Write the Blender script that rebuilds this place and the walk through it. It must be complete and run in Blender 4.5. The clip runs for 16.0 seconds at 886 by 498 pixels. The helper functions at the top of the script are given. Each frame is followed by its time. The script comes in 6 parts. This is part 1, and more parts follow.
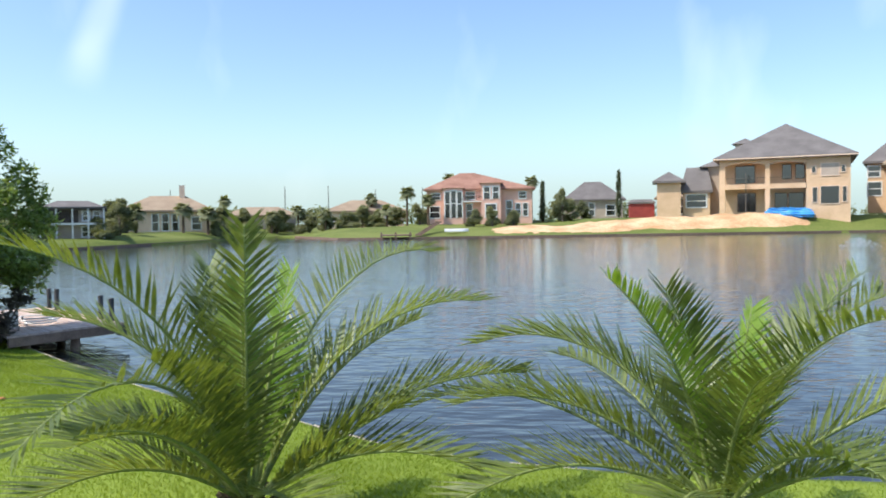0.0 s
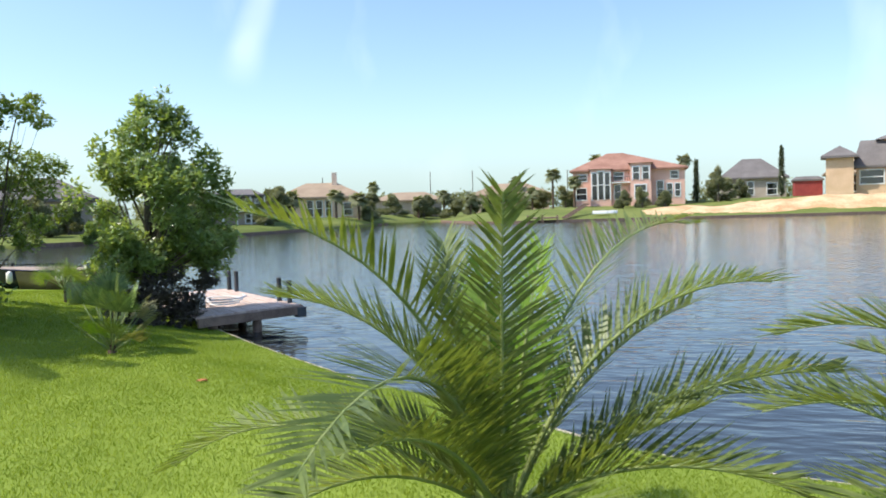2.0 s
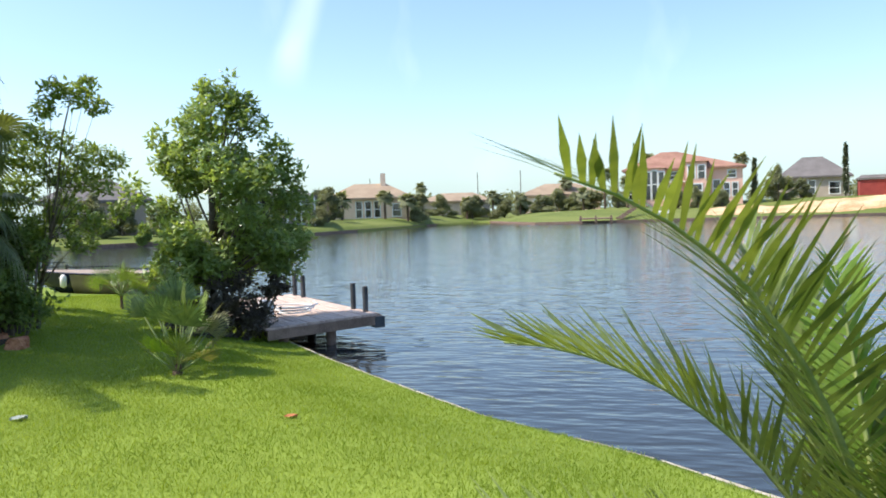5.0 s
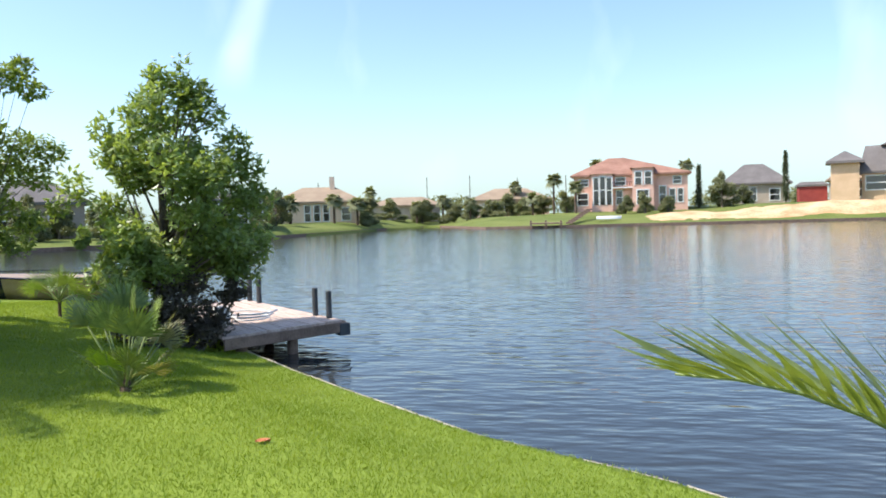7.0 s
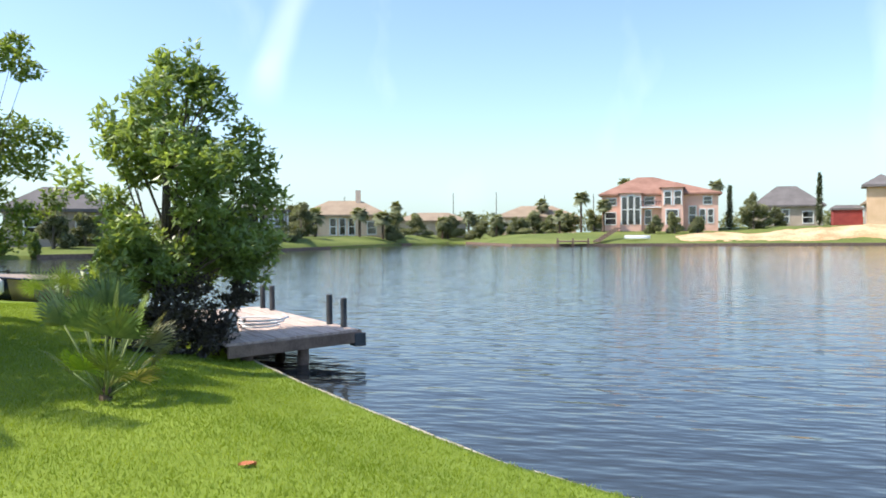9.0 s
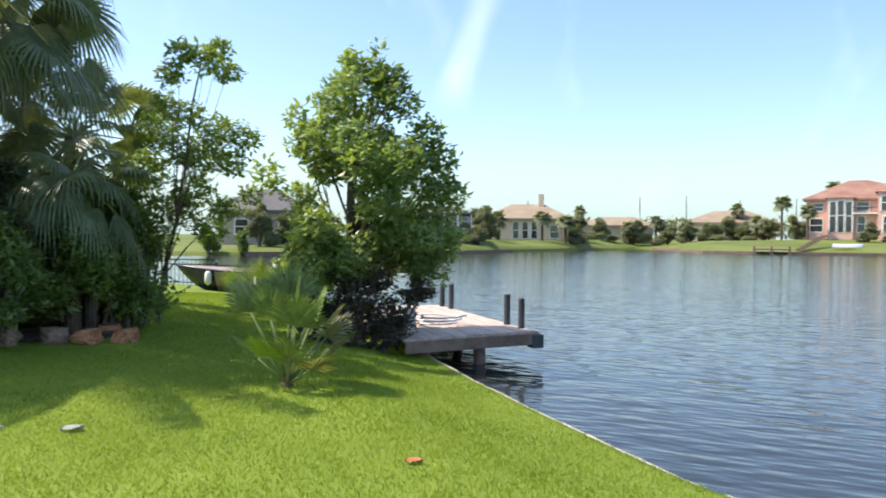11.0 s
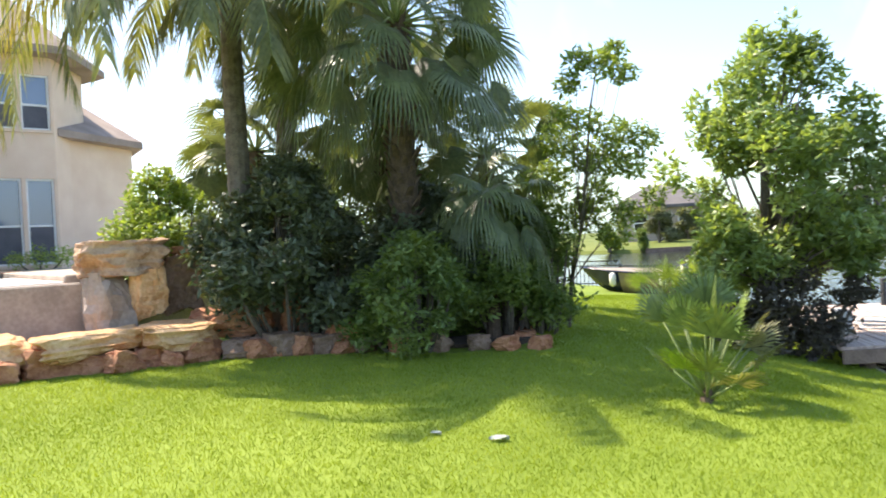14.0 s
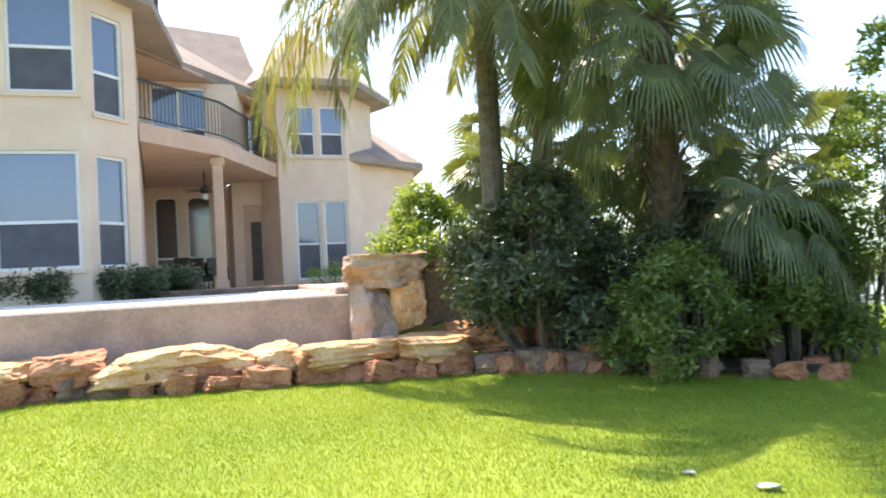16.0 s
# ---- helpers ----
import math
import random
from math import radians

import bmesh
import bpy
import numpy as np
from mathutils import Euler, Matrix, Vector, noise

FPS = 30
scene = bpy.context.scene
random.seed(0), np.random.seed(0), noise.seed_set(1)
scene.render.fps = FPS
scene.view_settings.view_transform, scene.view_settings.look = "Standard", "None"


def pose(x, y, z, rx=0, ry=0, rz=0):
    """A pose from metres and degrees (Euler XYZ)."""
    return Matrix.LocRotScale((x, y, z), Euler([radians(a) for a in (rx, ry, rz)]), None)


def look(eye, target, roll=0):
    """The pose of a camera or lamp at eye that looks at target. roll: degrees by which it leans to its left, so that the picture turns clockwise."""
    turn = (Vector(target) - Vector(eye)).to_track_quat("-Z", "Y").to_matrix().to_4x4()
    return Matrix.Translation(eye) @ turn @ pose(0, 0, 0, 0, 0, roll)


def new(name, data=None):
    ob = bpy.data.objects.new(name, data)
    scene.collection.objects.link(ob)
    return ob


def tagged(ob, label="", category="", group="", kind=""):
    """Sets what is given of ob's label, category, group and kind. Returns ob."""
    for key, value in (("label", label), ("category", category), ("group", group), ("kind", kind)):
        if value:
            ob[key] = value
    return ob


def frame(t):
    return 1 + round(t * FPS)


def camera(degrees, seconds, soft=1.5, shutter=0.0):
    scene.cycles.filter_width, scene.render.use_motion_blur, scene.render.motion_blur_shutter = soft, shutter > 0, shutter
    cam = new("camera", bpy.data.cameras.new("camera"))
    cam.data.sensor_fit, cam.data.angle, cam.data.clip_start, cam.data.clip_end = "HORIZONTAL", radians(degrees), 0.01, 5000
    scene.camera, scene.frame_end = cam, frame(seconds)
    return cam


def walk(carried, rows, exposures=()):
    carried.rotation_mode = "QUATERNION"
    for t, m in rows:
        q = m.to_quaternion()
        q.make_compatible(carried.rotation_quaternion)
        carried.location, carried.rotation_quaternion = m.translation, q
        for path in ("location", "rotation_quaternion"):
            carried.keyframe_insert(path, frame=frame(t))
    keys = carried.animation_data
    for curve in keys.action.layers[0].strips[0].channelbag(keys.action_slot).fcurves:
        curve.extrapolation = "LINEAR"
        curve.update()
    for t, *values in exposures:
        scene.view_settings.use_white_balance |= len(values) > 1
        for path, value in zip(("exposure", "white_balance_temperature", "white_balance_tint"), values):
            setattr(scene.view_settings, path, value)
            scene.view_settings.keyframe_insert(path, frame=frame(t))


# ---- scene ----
cam = camera(60.0, 16.0, soft=1.8, shutter=0.3)
PATH = [
    (0.0, -0.000, -0.000, 1.751, -0.00, -1.94, -0.77),
    (0.5, -0.115, 0.057, 1.751, 2.89, -2.28, -0.82),
    (1.0, -0.254, 0.185, 1.767, 6.00, -2.65, -1.03),
    (1.5, -0.472, 0.390, 1.721, 8.54, -2.89, -1.38),
    (2.0, -0.713, 0.679, 1.674, 10.54, -2.93, -1.63),
    (2.5, -0.970, 1.011, 1.631, 11.77, -2.80, -2.07),
    (3.0, -1.223, 1.333, 1.617, 12.78, -2.65, -2.07),
    (3.5, -1.426, 1.614, 1.656, 13.59, -2.66, -1.92),
    (4.0, -1.601, 1.829, 1.666, 14.31, -2.74, -1.82),
    (6.5, -2.250, 2.580, 1.579, 11.16, -2.65, -1.59),
    (7.0, -2.400, 2.798, 1.570, 9.93, -2.50, -1.51),
    (7.5, -2.480, 3.016, 1.531, 9.42, -2.05, -1.34),
    (8.0, -2.499, 3.242, 1.480, 9.62, -1.58, -1.02),
    (10.5, -2.648, 4.091, 1.266, 20.80, -0.70, 0.51),
    (11.0, -2.614, 4.015, 1.286, 25.43, -0.92, 0.59),
    (11.5, -2.612, 3.982, 1.295, 30.44, -1.08, 0.09),
    (12.0, -2.611, 3.954, 1.320, 35.61, -1.22, -0.70),
    (12.5, -2.614, 3.907, 1.357, 40.54, -1.43, -1.41),
    (13.0, -2.610, 3.850, 1.399, 45.11, -1.45, -2.19),
    (13.5, -2.686, 4.011, 1.375, 49.72, -1.02, -2.90),
    (14.0, -2.863, 4.209, 1.375, 54.58, -0.61, -3.00),
    (14.5, -2.976, 4.313, 1.377, 59.04, -0.29, -3.39),
    (15.0, -3.004, 4.465, 1.354, 64.53, 0.39, -3.56),
    (15.5, -3.071, 4.592, 1.338, 70.06, 0.88, -3.70),
    (16.0, -3.167, 4.675, 1.321, 75.27, 1.68, -3.11),
]
walk(cam, [(t, pose(x, y, z, 90 + pitch, -roll, yaw)) for t, x, y, z, yaw, pitch, roll in PATH],
     exposures=[(0.0, 0.62, 6600, 11), (4.0, 0.82, 6700, 12), (8.0, 0.85, 6700, 12), (11.0, 0.85, 6800, 12), (13.0, 1.3, 7150, 13), (14.0, 1.45, 7350, 14), (16.0, 1.66, 7550, 14)])

# ---------------------------------------------------------------- light
SUN_TO = Vector((-0.92, -0.38, 1.36)).normalized()
sun = new("sun", bpy.data.lights.new("sun", "SUN"))
sun.data.energy, sun.data.angle, sun.data.color = 3.7, radians(0.53), (1.0, 0.95, 0.86)
sun.matrix_world = look((0, 0, 60), Vector((0, 0, 60)) - SUN_TO)

world = bpy.data.worlds.new("sky")
scene.world = world
world.use_nodes = True
wn, wl = world.node_tree.nodes, world.node_tree.links
wn.clear()
w_out = wn.new("ShaderNodeOutputWorld")
w_bg = wn.new("ShaderNodeBackground")
w_sky = wn.new("ShaderNodeTexSky")
w_sky.sky_type = "NISHITA"
w_sky.sun_disc = False
w_sky.sun_elevation = math.asin(SUN_TO.z)
w_sky.sun_rotation = math.atan2(SUN_TO.x, SUN_TO.y)
w_sky.air_density, w_sky.dust_density, w_sky.ozone_density = 1.0, 1.2, 3.0
w_bg.inputs["Strength"].default_value = 0.15
# thin streaks of high cloud
w_tc = wn.new("ShaderNodeTexCoord")
w_map = wn.new("ShaderNodeMapping")
w_map.inputs["Rotation"].default_value = (0, 0, radians(24))
w_map.inputs["Scale"].default_value = (5.0, 1.6, 2.2)
w_noise = wn.new("ShaderNodeTexNoise")
w_noise.inputs["Scale"].default_value = 1.5
w_noise.inputs["Detail"].default_value = 5
w_noise.inputs["Roughness"].default_value = 0.45
w_ramp = wn.new("ShaderNodeValToRGB")
w_ramp.color_ramp.elements[0].position, w_ramp.color_ramp.elements[1].position = 0.60, 0.86
w_mul = wn.new("ShaderNodeMath")
w_mul.operation = "MULTIPLY"
w_mul.inputs[1].default_value = 0.28
w_mix = wn.new("ShaderNodeMixRGB")
w_mix.inputs["Color2"].default_value = (7.5, 7.6, 7.8, 1)
wl.new(w_tc.outputs["Generated"], w_map.inputs["Vector"])
wl.new(w_map.outputs["Vector"], w_noise.inputs["Vector"])
wl.new(w_noise.outputs["Fac"], w_ramp.inputs["Fac"])
wl.new(w_ramp.outputs["Color"], w_mul.inputs[0])
# one brighter plume: close to a great circle, limited in height and length
PLUME = Vector((-0.388, 0.888, 0.246)).normalized()
PLUME_SIDE = Vector((0.849, 0.448, -0.279)).normalized()
w_norm = wn.new("ShaderNodeVectorMath")
w_norm.operation = "NORMALIZE"
wl.new(w_tc.outputs["Generated"], w_norm.inputs[0])
w_warp = wn.new("ShaderNodeTexNoise")
w_warp.inputs["Scale"].default_value = 9.0
wl.new(w_norm.outputs["Vector"], w_warp.inputs["Vector"])


def w_dot(axis):
    d = wn.new("ShaderNodeVectorMath")
    d.operation = "DOT_PRODUCT"
    d.inputs[1].default_value = axis
    wl.new(w_norm.outputs["Vector"], d.inputs[0])
    return d.outputs["Value"]


def w_math(op, a, b):
    k = wn.new("ShaderNodeMath")
    k.operation = op
    for i, q in enumerate((a, b)):
        if isinstance(q, (int, float)):
            k.inputs[i].default_value = q
        else:
            wl.new(q, k.inputs[i])
    return k.outputs["Value"]


def w_range(value, a, b):
    k = wn.new("ShaderNodeMapRange")
    k.interpolation_type = "SMOOTHSTEP"
    k.inputs["From Min"].default_value, k.inputs["From Max"].default_value = a, b
    wl.new(value, k.inputs["Value"])
    return k.outputs["Result"]


side = w_math("ABSOLUTE", w_math("ADD", w_dot(PLUME_SIDE), w_math("SUBTRACT", w_math("MULTIPLY", w_warp.outputs["Fac"], 0.04), 0.02)), 0)
wisp = w_range(w_warp.outputs["Fac"], 0.25, 0.7)
plume = w_math("MULTIPLY", w_math("MULTIPLY", w_range(side, 0.030, 0.002), w_range(w_dot(PLUME), 0.9952, 0.9992)), w_math("ADD", w_math("MULTIPLY", wisp, 0.6), 0.4))
cloud = w_math("MAXIMUM", w_mul.outputs["Value"], w_math("MULTIPLY", plume, 0.25))
wl.new(cloud, w_mix.inputs["Fac"])
wl.new(w_sky.outputs["Color"], w_mix.inputs["Color1"])
w_tint = wn.new("ShaderNodeMixRGB")
w_tint.blend_type = "MULTIPLY"
w_tint.inputs["Fac"].default_value = 1.0
w_tint.inputs["Color2"].default_value = (0.93, 1.0, 1.05, 1)
wl.new(w_mix.outputs["Color"], w_tint.inputs["Color1"])
# pale summer haze low over the horizon
w_haze = wn.new("ShaderNodeMixRGB")
w_haze.inputs["Color2"].default_value = (2.6, 3.55, 3.65, 1)
wl.new(w_math("MULTIPLY", w_range(w_dot(Vector((0, 0, 1))), 0.13, 0.0), 0.8), w_haze.inputs["Fac"])
wl.new(w_tint.outputs["Color"], w_haze.inputs["Color1"])
wl.new(w_haze.outputs["Color"], w_bg.inputs["Color"])
wl.new(w_bg.outputs["Background"], w_out.inputs["Surface"])

# ---------------------------------------------------------------- materials


def material(name, base, second=None, scale=8.0, rough=0.8, metal=0.0, bump=0.3, fine=60.0, spread=0.0, through_light=0.0, spec=0.5, coords="Object", stretch=(1, 1, 1), bump_dist=0.01):
    """Two colours mixed at two scales, fine relief; spread: brightness varied from piece to piece."""
    m = bpy.data.materials.new(name)
    m.use_nodes = True
    n, l = m.node_tree.nodes, m.node_tree.links
    b = n["Principled BSDF"]
    b.inputs["Roughness"].default_value, b.inputs["Metallic"].default_value = rough, metal
    b.inputs["Specular IOR Level"].default_value = spec
    tc = n.new("ShaderNodeTexCoord")
    mp = n.new("ShaderNodeMapping")
    mp.inputs["Scale"].default_value = stretch
    l.new(tc.outputs[coords], mp.inputs["Vector"])
    big, small = n.new("ShaderNodeTexNoise"), n.new("ShaderNodeTexNoise")
    big.inputs["Scale"].default_value, small.inputs["Scale"].default_value = scale, fine
    big.inputs["Detail"].default_value, small.inputs["Detail"].default_value = 4, 3
    for t in (big, small):
        l.new(mp.outputs["Vector"], t.inputs["Vector"])
    add = n.new("ShaderNodeMath")
    add.operation = "ADD"
    half = n.new("ShaderNodeMath")
    half.operation = "MULTIPLY_ADD"
    half.inputs[1].default_value, half.inputs[2].default_value = 0.6, -0.3
    l.new(small.outputs["Fac"], half.inputs[0])
    l.new(big.outputs["Fac"], add.inputs[0])
    l.new(half.outputs["Value"], add.inputs[1])
    ramp = n.new("ShaderNodeValToRGB")
    ramp.color_ramp.elements[0].position, ramp.color_ramp.elements[1].position = 0.32, 0.68
    ramp.color_ramp.elements[0].color = (*base, 1)
    ramp.color_ramp.elements[1].color = (*(second or [c * 1.25 for c in base]), 1)
    l.new(add.outputs["Value"], ramp.inputs["Fac"])
    colour = ramp.outputs["Color"]
    if spread:
        info = n.new("ShaderNodeObjectInfo")
        geo = n.new("ShaderNodeNewGeometry")
        s2 = n.new("ShaderNodeMath")
        s2.operation = "ADD"
        l.new(info.outputs["Random"], s2.inputs[0])
        l.new(geo.outputs["Random Per Island"], s2.inputs[1])
        s3 = n.new("ShaderNodeMath")
        s3.operation = "MULTIPLY_ADD"
        s3.inputs[1].default_value, s3.inputs[2].default_value = spread, 1 - spread
        l.new(s2.outputs["Value"], s3.inputs[0])
        hsv = n.new("ShaderNodeHueSaturation")
        l.new(s3.outputs["Value"], hsv.inputs["Value"])
        l.new(colour, hsv.inputs["Color"])
        colour = hsv.outputs["Color"]
    l.new(colour, b.inputs["Base Color"])
    if bump:
        bp = n.new("ShaderNodeBump")
        bp.inputs["Strength"].default_value, bp.inputs["Distance"].default_value = bump, bump_dist
        l.new(add.outputs["Value"], bp.inputs["Height"])
        l.new(bp.outputs["Normal"], b.inputs["Normal"])
    if through_light:
        tr = n.new("ShaderNodeBsdfTranslucent")
        mx = n.new("ShaderNodeMixShader")
        mx.inputs["Fac"].default_value = through_light
        warm = n.new("ShaderNodeMixRGB")
        warm.blend_type = "MULTIPLY"
        warm.inputs["Fac"].default_value = 1.0
        warm.inputs["Color2"].default_value = (1.5, 1.4, 0.5, 1)
        l.new(colour, warm.inputs["Color1"])
        l.new(warm.outputs["Color"], tr.inputs["Color"])
        l.new(b.outputs["BSDF"], mx.inputs[1])
        l.new(tr.outputs["BSDF"], mx.inputs[2])
        l.new(mx.outputs["Shader"], n["Material Output"].inputs["Surface"])
    return m


def glass_pane(name, tint, rough=0.03):
    m = bpy.data.materials.new(name)
    m.use_nodes = True
    b = m.node_tree.nodes["Principled BSDF"]
    b.inputs["Base Color"].default_value = (*tint, 1)
    b.inputs["Roughness"].default_value = rough
    b.inputs["Specular IOR Level"].default_value = 1.0
    b.inputs["IOR"].default_value = 1.6
    return m


def water_material(name, base, rough, scale_a, scale_b, strength):
    m = bpy.data.materials.new(name)
    m.use_nodes = True
    n, l = m.node_tree.nodes, m.node_tree.links
    b = n["Principled BSDF"]
    b.inputs["Base Color"].default_value = (*base, 1)
    b.inputs["Roughness"].default_value = rough
    b.inputs["IOR"].default_value = 1.33
    tc = n.new("ShaderNodeTexCoord")
    mp = n.new("ShaderNodeMapping")
    mp.inputs["Rotation"].default_value = (0, 0, radians(25))
    mp.inputs["Scale"].default_value = (0.55, 1.4, 1)
    l.new(tc.outputs["Object"], mp.inputs["Vector"])
    a, c = n.new("ShaderNodeTexNoise"), n.new("ShaderNodeTexNoise")
    a.inputs["Scale"].default_value, c.inputs["Scale"].default_value = scale_a, scale_b
    a.inputs["Detail"].default_value, c.inputs["Detail"].default_value = 3, 2
    mix = n.new("ShaderNodeMath")
    mix.operation = "ADD"
    for t in (a, c):
        l.new(mp.outputs["Vector"], t.inputs["Vector"])
    l.new(a.outputs["Fac"], mix.inputs[0])
    l.new(c.outputs["Fac"], mix.inputs[1])
    bp = n.new("ShaderNodeBump")
    bp.inputs["Strength"].default_value, bp.inputs["Distance"].default_value = strength, 0.12
    l.new(mix.outputs["Value"], bp.inputs["Height"])
    l.new(bp.outputs["Normal"], b.inputs["Normal"])
    return m


GRASS = material("lawn_grass", (0.14, 0.20, 0.022), (0.22, 0.29, 0.045), scale=0.55, fine=38, rough=0.85, bump=0.5, spec=0.2, bump_dist=0.02)
BLADE = material("grass_blades", (0.19, 0.275, 0.03), (0.29, 0.37, 0.065), scale=0.8, fine=12, rough=0.6, bump=0, spread=0.14, through_light=0.4, spec=0.25)
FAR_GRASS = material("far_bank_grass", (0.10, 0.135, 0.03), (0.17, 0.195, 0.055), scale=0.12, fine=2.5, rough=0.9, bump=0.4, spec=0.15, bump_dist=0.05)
WATER = water_material("lake_water", (0.030, 0.036, 0.038), 0.08, 0.8, 3.2, 0.19)
POOL_WATER = water_material("pool_water", (0.05, 0.16, 0.20), 0.02, 1.2, 4.0, 0.015)
STONE_EDGE = material("bulkhead_stone", (0.34, 0.29, 0.21), (0.52, 0.46, 0.36), scale=3, fine=40, rough=0.9, bump=0.5, spread=0.15)
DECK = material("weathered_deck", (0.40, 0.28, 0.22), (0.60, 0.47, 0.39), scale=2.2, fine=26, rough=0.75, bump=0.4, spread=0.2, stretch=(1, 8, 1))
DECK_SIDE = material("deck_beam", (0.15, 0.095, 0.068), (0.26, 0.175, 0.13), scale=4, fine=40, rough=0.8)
POST = material("dock_post", (0.035, 0.04, 0.045), (0.07, 0.075, 0.08), scale=5, fine=40, rough=0.8)
LEAF_PALM = material("date_palm_leaf", (0.095, 0.14, 0.038), (0.21, 0.26, 0.08), scale=2.5, fine=20, rough=0.40, bump=0, spread=0.3, through_light=0.36)
LEAF_YOUNG = material("young_palm_leaf", (0.16, 0.29, 0.03), (0.26, 0.38, 0.06), scale=2.5, fine=20, rough=0.45, bump=0, spread=0.2, through_light=0.42)
RACHIS = material("palm_rib", (0.14, 0.20, 0.05), (0.26, 0.30, 0.10), scale=6, fine=40, rough=0.5)
TRUNK = material("palm_trunk", (0.065, 0.042, 0.028), (0.15, 0.10, 0.065), scale=7, fine=50, rough=0.95, bump=0.8, bump_dist=0.03)
BARK = material("grey_bark", (0.10, 0.08, 0.06), (0.20, 0.165, 0.13), scale=9, fine=50, rough=0.95, bump=0.7)
LEAF_TREE = material("oak_leaf", (0.155, 0.225, 0.08), (0.31, 0.40, 0.155), scale=1.3, fine=9, rough=0.38, bump=0, spread=0.3, through_light=0.45)
LEAF_LIGHT = material("light_tree_leaf", (0.17, 0.26, 0.06), (0.33, 0.42, 0.12), scale=1.3, fine=9, rough=0.45, bump=0, spread=0.3, through_light=0.4)
LEAF_DARK = material("dark_shrub_leaf", (0.08, 0.105, 0.055), (0.15, 0.18, 0.10), scale=2, fine=14, rough=0.38, bump=0, spread=0.3, through_light=0.2)
LEAF_SHRUB = material("shrub_leaf", (0.11, 0.18, 0.045), (0.23, 0.31, 0.09), scale=2, fine=14, rough=0.45, bump=0, spread=0.3, through_light=0.35)
LEAF_FAN = material("fan_palm_leaf", (0.10, 0.13, 0.06), (0.20, 0.24, 0.115), scale=2, fine=18, rough=0.4, bump=0, spread=0.25, through_light=0.3)
LEAF_QUEEN = material("queen_palm_leaf", (0.12, 0.14, 0.06), (0.25, 0.265, 0.125), scale=2, fine=18, rough=0.45, bump=0, spread=0.25, through_light=0.35)
LEAF_DRY = material("dry_frond", (0.28, 0.24, 0.07), (0.43, 0.37, 0.13), scale=3, fine=18, rough=0.6, bump=0, spread=0.2, through_light=0.3)
LEAF_RED = material("burgundy_shrub_leaf", (0.065, 0.058, 0.045), (0.13, 0.11, 0.085), scale=2, fine=14, rough=0.5, bump=0, spread=0.3, through_light=0.2)
# leaf colour paled and greyed, the haze of distance put into it
LEAF_FAR = material("far_foliage", (0.15, 0.17, 0.09), (0.27, 0.285, 0.16), scale=0.6, fine=4, rough=0.7, bump=0, spread=0.3, through_light=0.3)
ROCK_RED = material("red_sandstone", (0.30, 0.105, 0.05), (0.50, 0.235, 0.125), scale=4, fine=30, rough=0.9, bump=0.9, spread=0.18, bump_dist=0.03)
ROCK_TAN = material("tan_boulder", (0.34, 0.19, 0.11), (0.56, 0.38, 0.26), scale=4, fine=26, rough=0.9, bump=0.9, spread=0.12, bump_dist=0.03)
LEAF_DWARF = material("dwarf_palm_leaf", (0.10, 0.16, 0.04), (0.22, 0.29, 0.08), scale=3, fine=18, rough=0.42, bump=0, spread=0.4, through_light=0.25)
LEAF_PALE = material("pale_fan_leaf", (0.17, 0.19, 0.09), (0.31, 0.30, 0.17), scale=3, fine=18, rough=0.6, bump=0, spread=0.2, through_light=0.3)
ROCK_YELLOW = material("yellow_sandstone", (0.54, 0.26, 0.10), (0.74, 0.48, 0.27), scale=3.5, fine=26, rough=0.9, bump=0.9, spread=0.15, bump_dist=0.03)
ROCK_DARK = material("brown_boulder", (0.17, 0.10, 0.065), (0.32, 0.21, 0.15), scale=4, fine=26, rough=0.9, bump=0.9, spread=0.15, bump_dist=0.03)
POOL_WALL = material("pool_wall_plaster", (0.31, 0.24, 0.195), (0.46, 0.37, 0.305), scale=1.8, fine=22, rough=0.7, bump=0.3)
SOIL = material("planting_soil", (0.05, 0.035, 0.025), (0.10, 0.07, 0.05), scale=5, fine=40, rough=1.0, bump=1.0, bump_dist=0.03)
STUCCO = material("cream_stucco", (0.70, 0.52, 0.39), (0.78, 0.61, 0.47), scale=1.2, fine=70, rough=0.9, bump=0.25)
STUCCO_TRIM = material("tan_trim", (0.58, 0.38, 0.27), (0.66, 0.46, 0.34), scale=2, fine=60, rough=0.85, bump=0.15)
ROOF_BROWN = material("brown_roof", (0.25, 0.19, 0.155), (0.35, 0.275, 0.23), scale=1.2, fine=20, rough=0.9, bump=0.5, spread=0.12)
WHITE = material("white_frame", (0.72, 0.72, 0.70), (0.80, 0.80, 0.78), scale=4, fine=40, rough=0.5, bump=0.05)
IRON = material("black_iron", (0.012, 0.012, 0.013), (0.03, 0.03, 0.03), scale=9, fine=60, rough=0.45, bump=0.1)
# blue of the reflected sky put into the glass colour
PANE = glass_pane("window_glass", (0.09, 0.13, 0.22))
SASH_REFLECTION = material("dark_reflection_panel", (0.06, 0.06, 0.075), (0.09, 0.09, 0.11), scale=3, fine=200, rough=0.5, bump=0.05)
PANE_DARK = glass_pane("dark_window_glass", (0.012, 0.012, 0.014), 0.08)
DOOR_BROWN = material("brown_door", (0.035, 0.022, 0.018), (0.06, 0.04, 0.03), scale=4, fine=40, rough=0.4)
PINK = material("pink_stucco", (0.68, 0.40, 0.31), (0.76, 0.48, 0.38), scale=0.5, fine=8, rough=0.9, bump=0.1)
ROOF_RED = material("red_tile_roof", (0.23, 0.115, 0.08), (0.34, 0.185, 0.135), scale=0.5, fine=6, rough=0.9, bump=0.3)
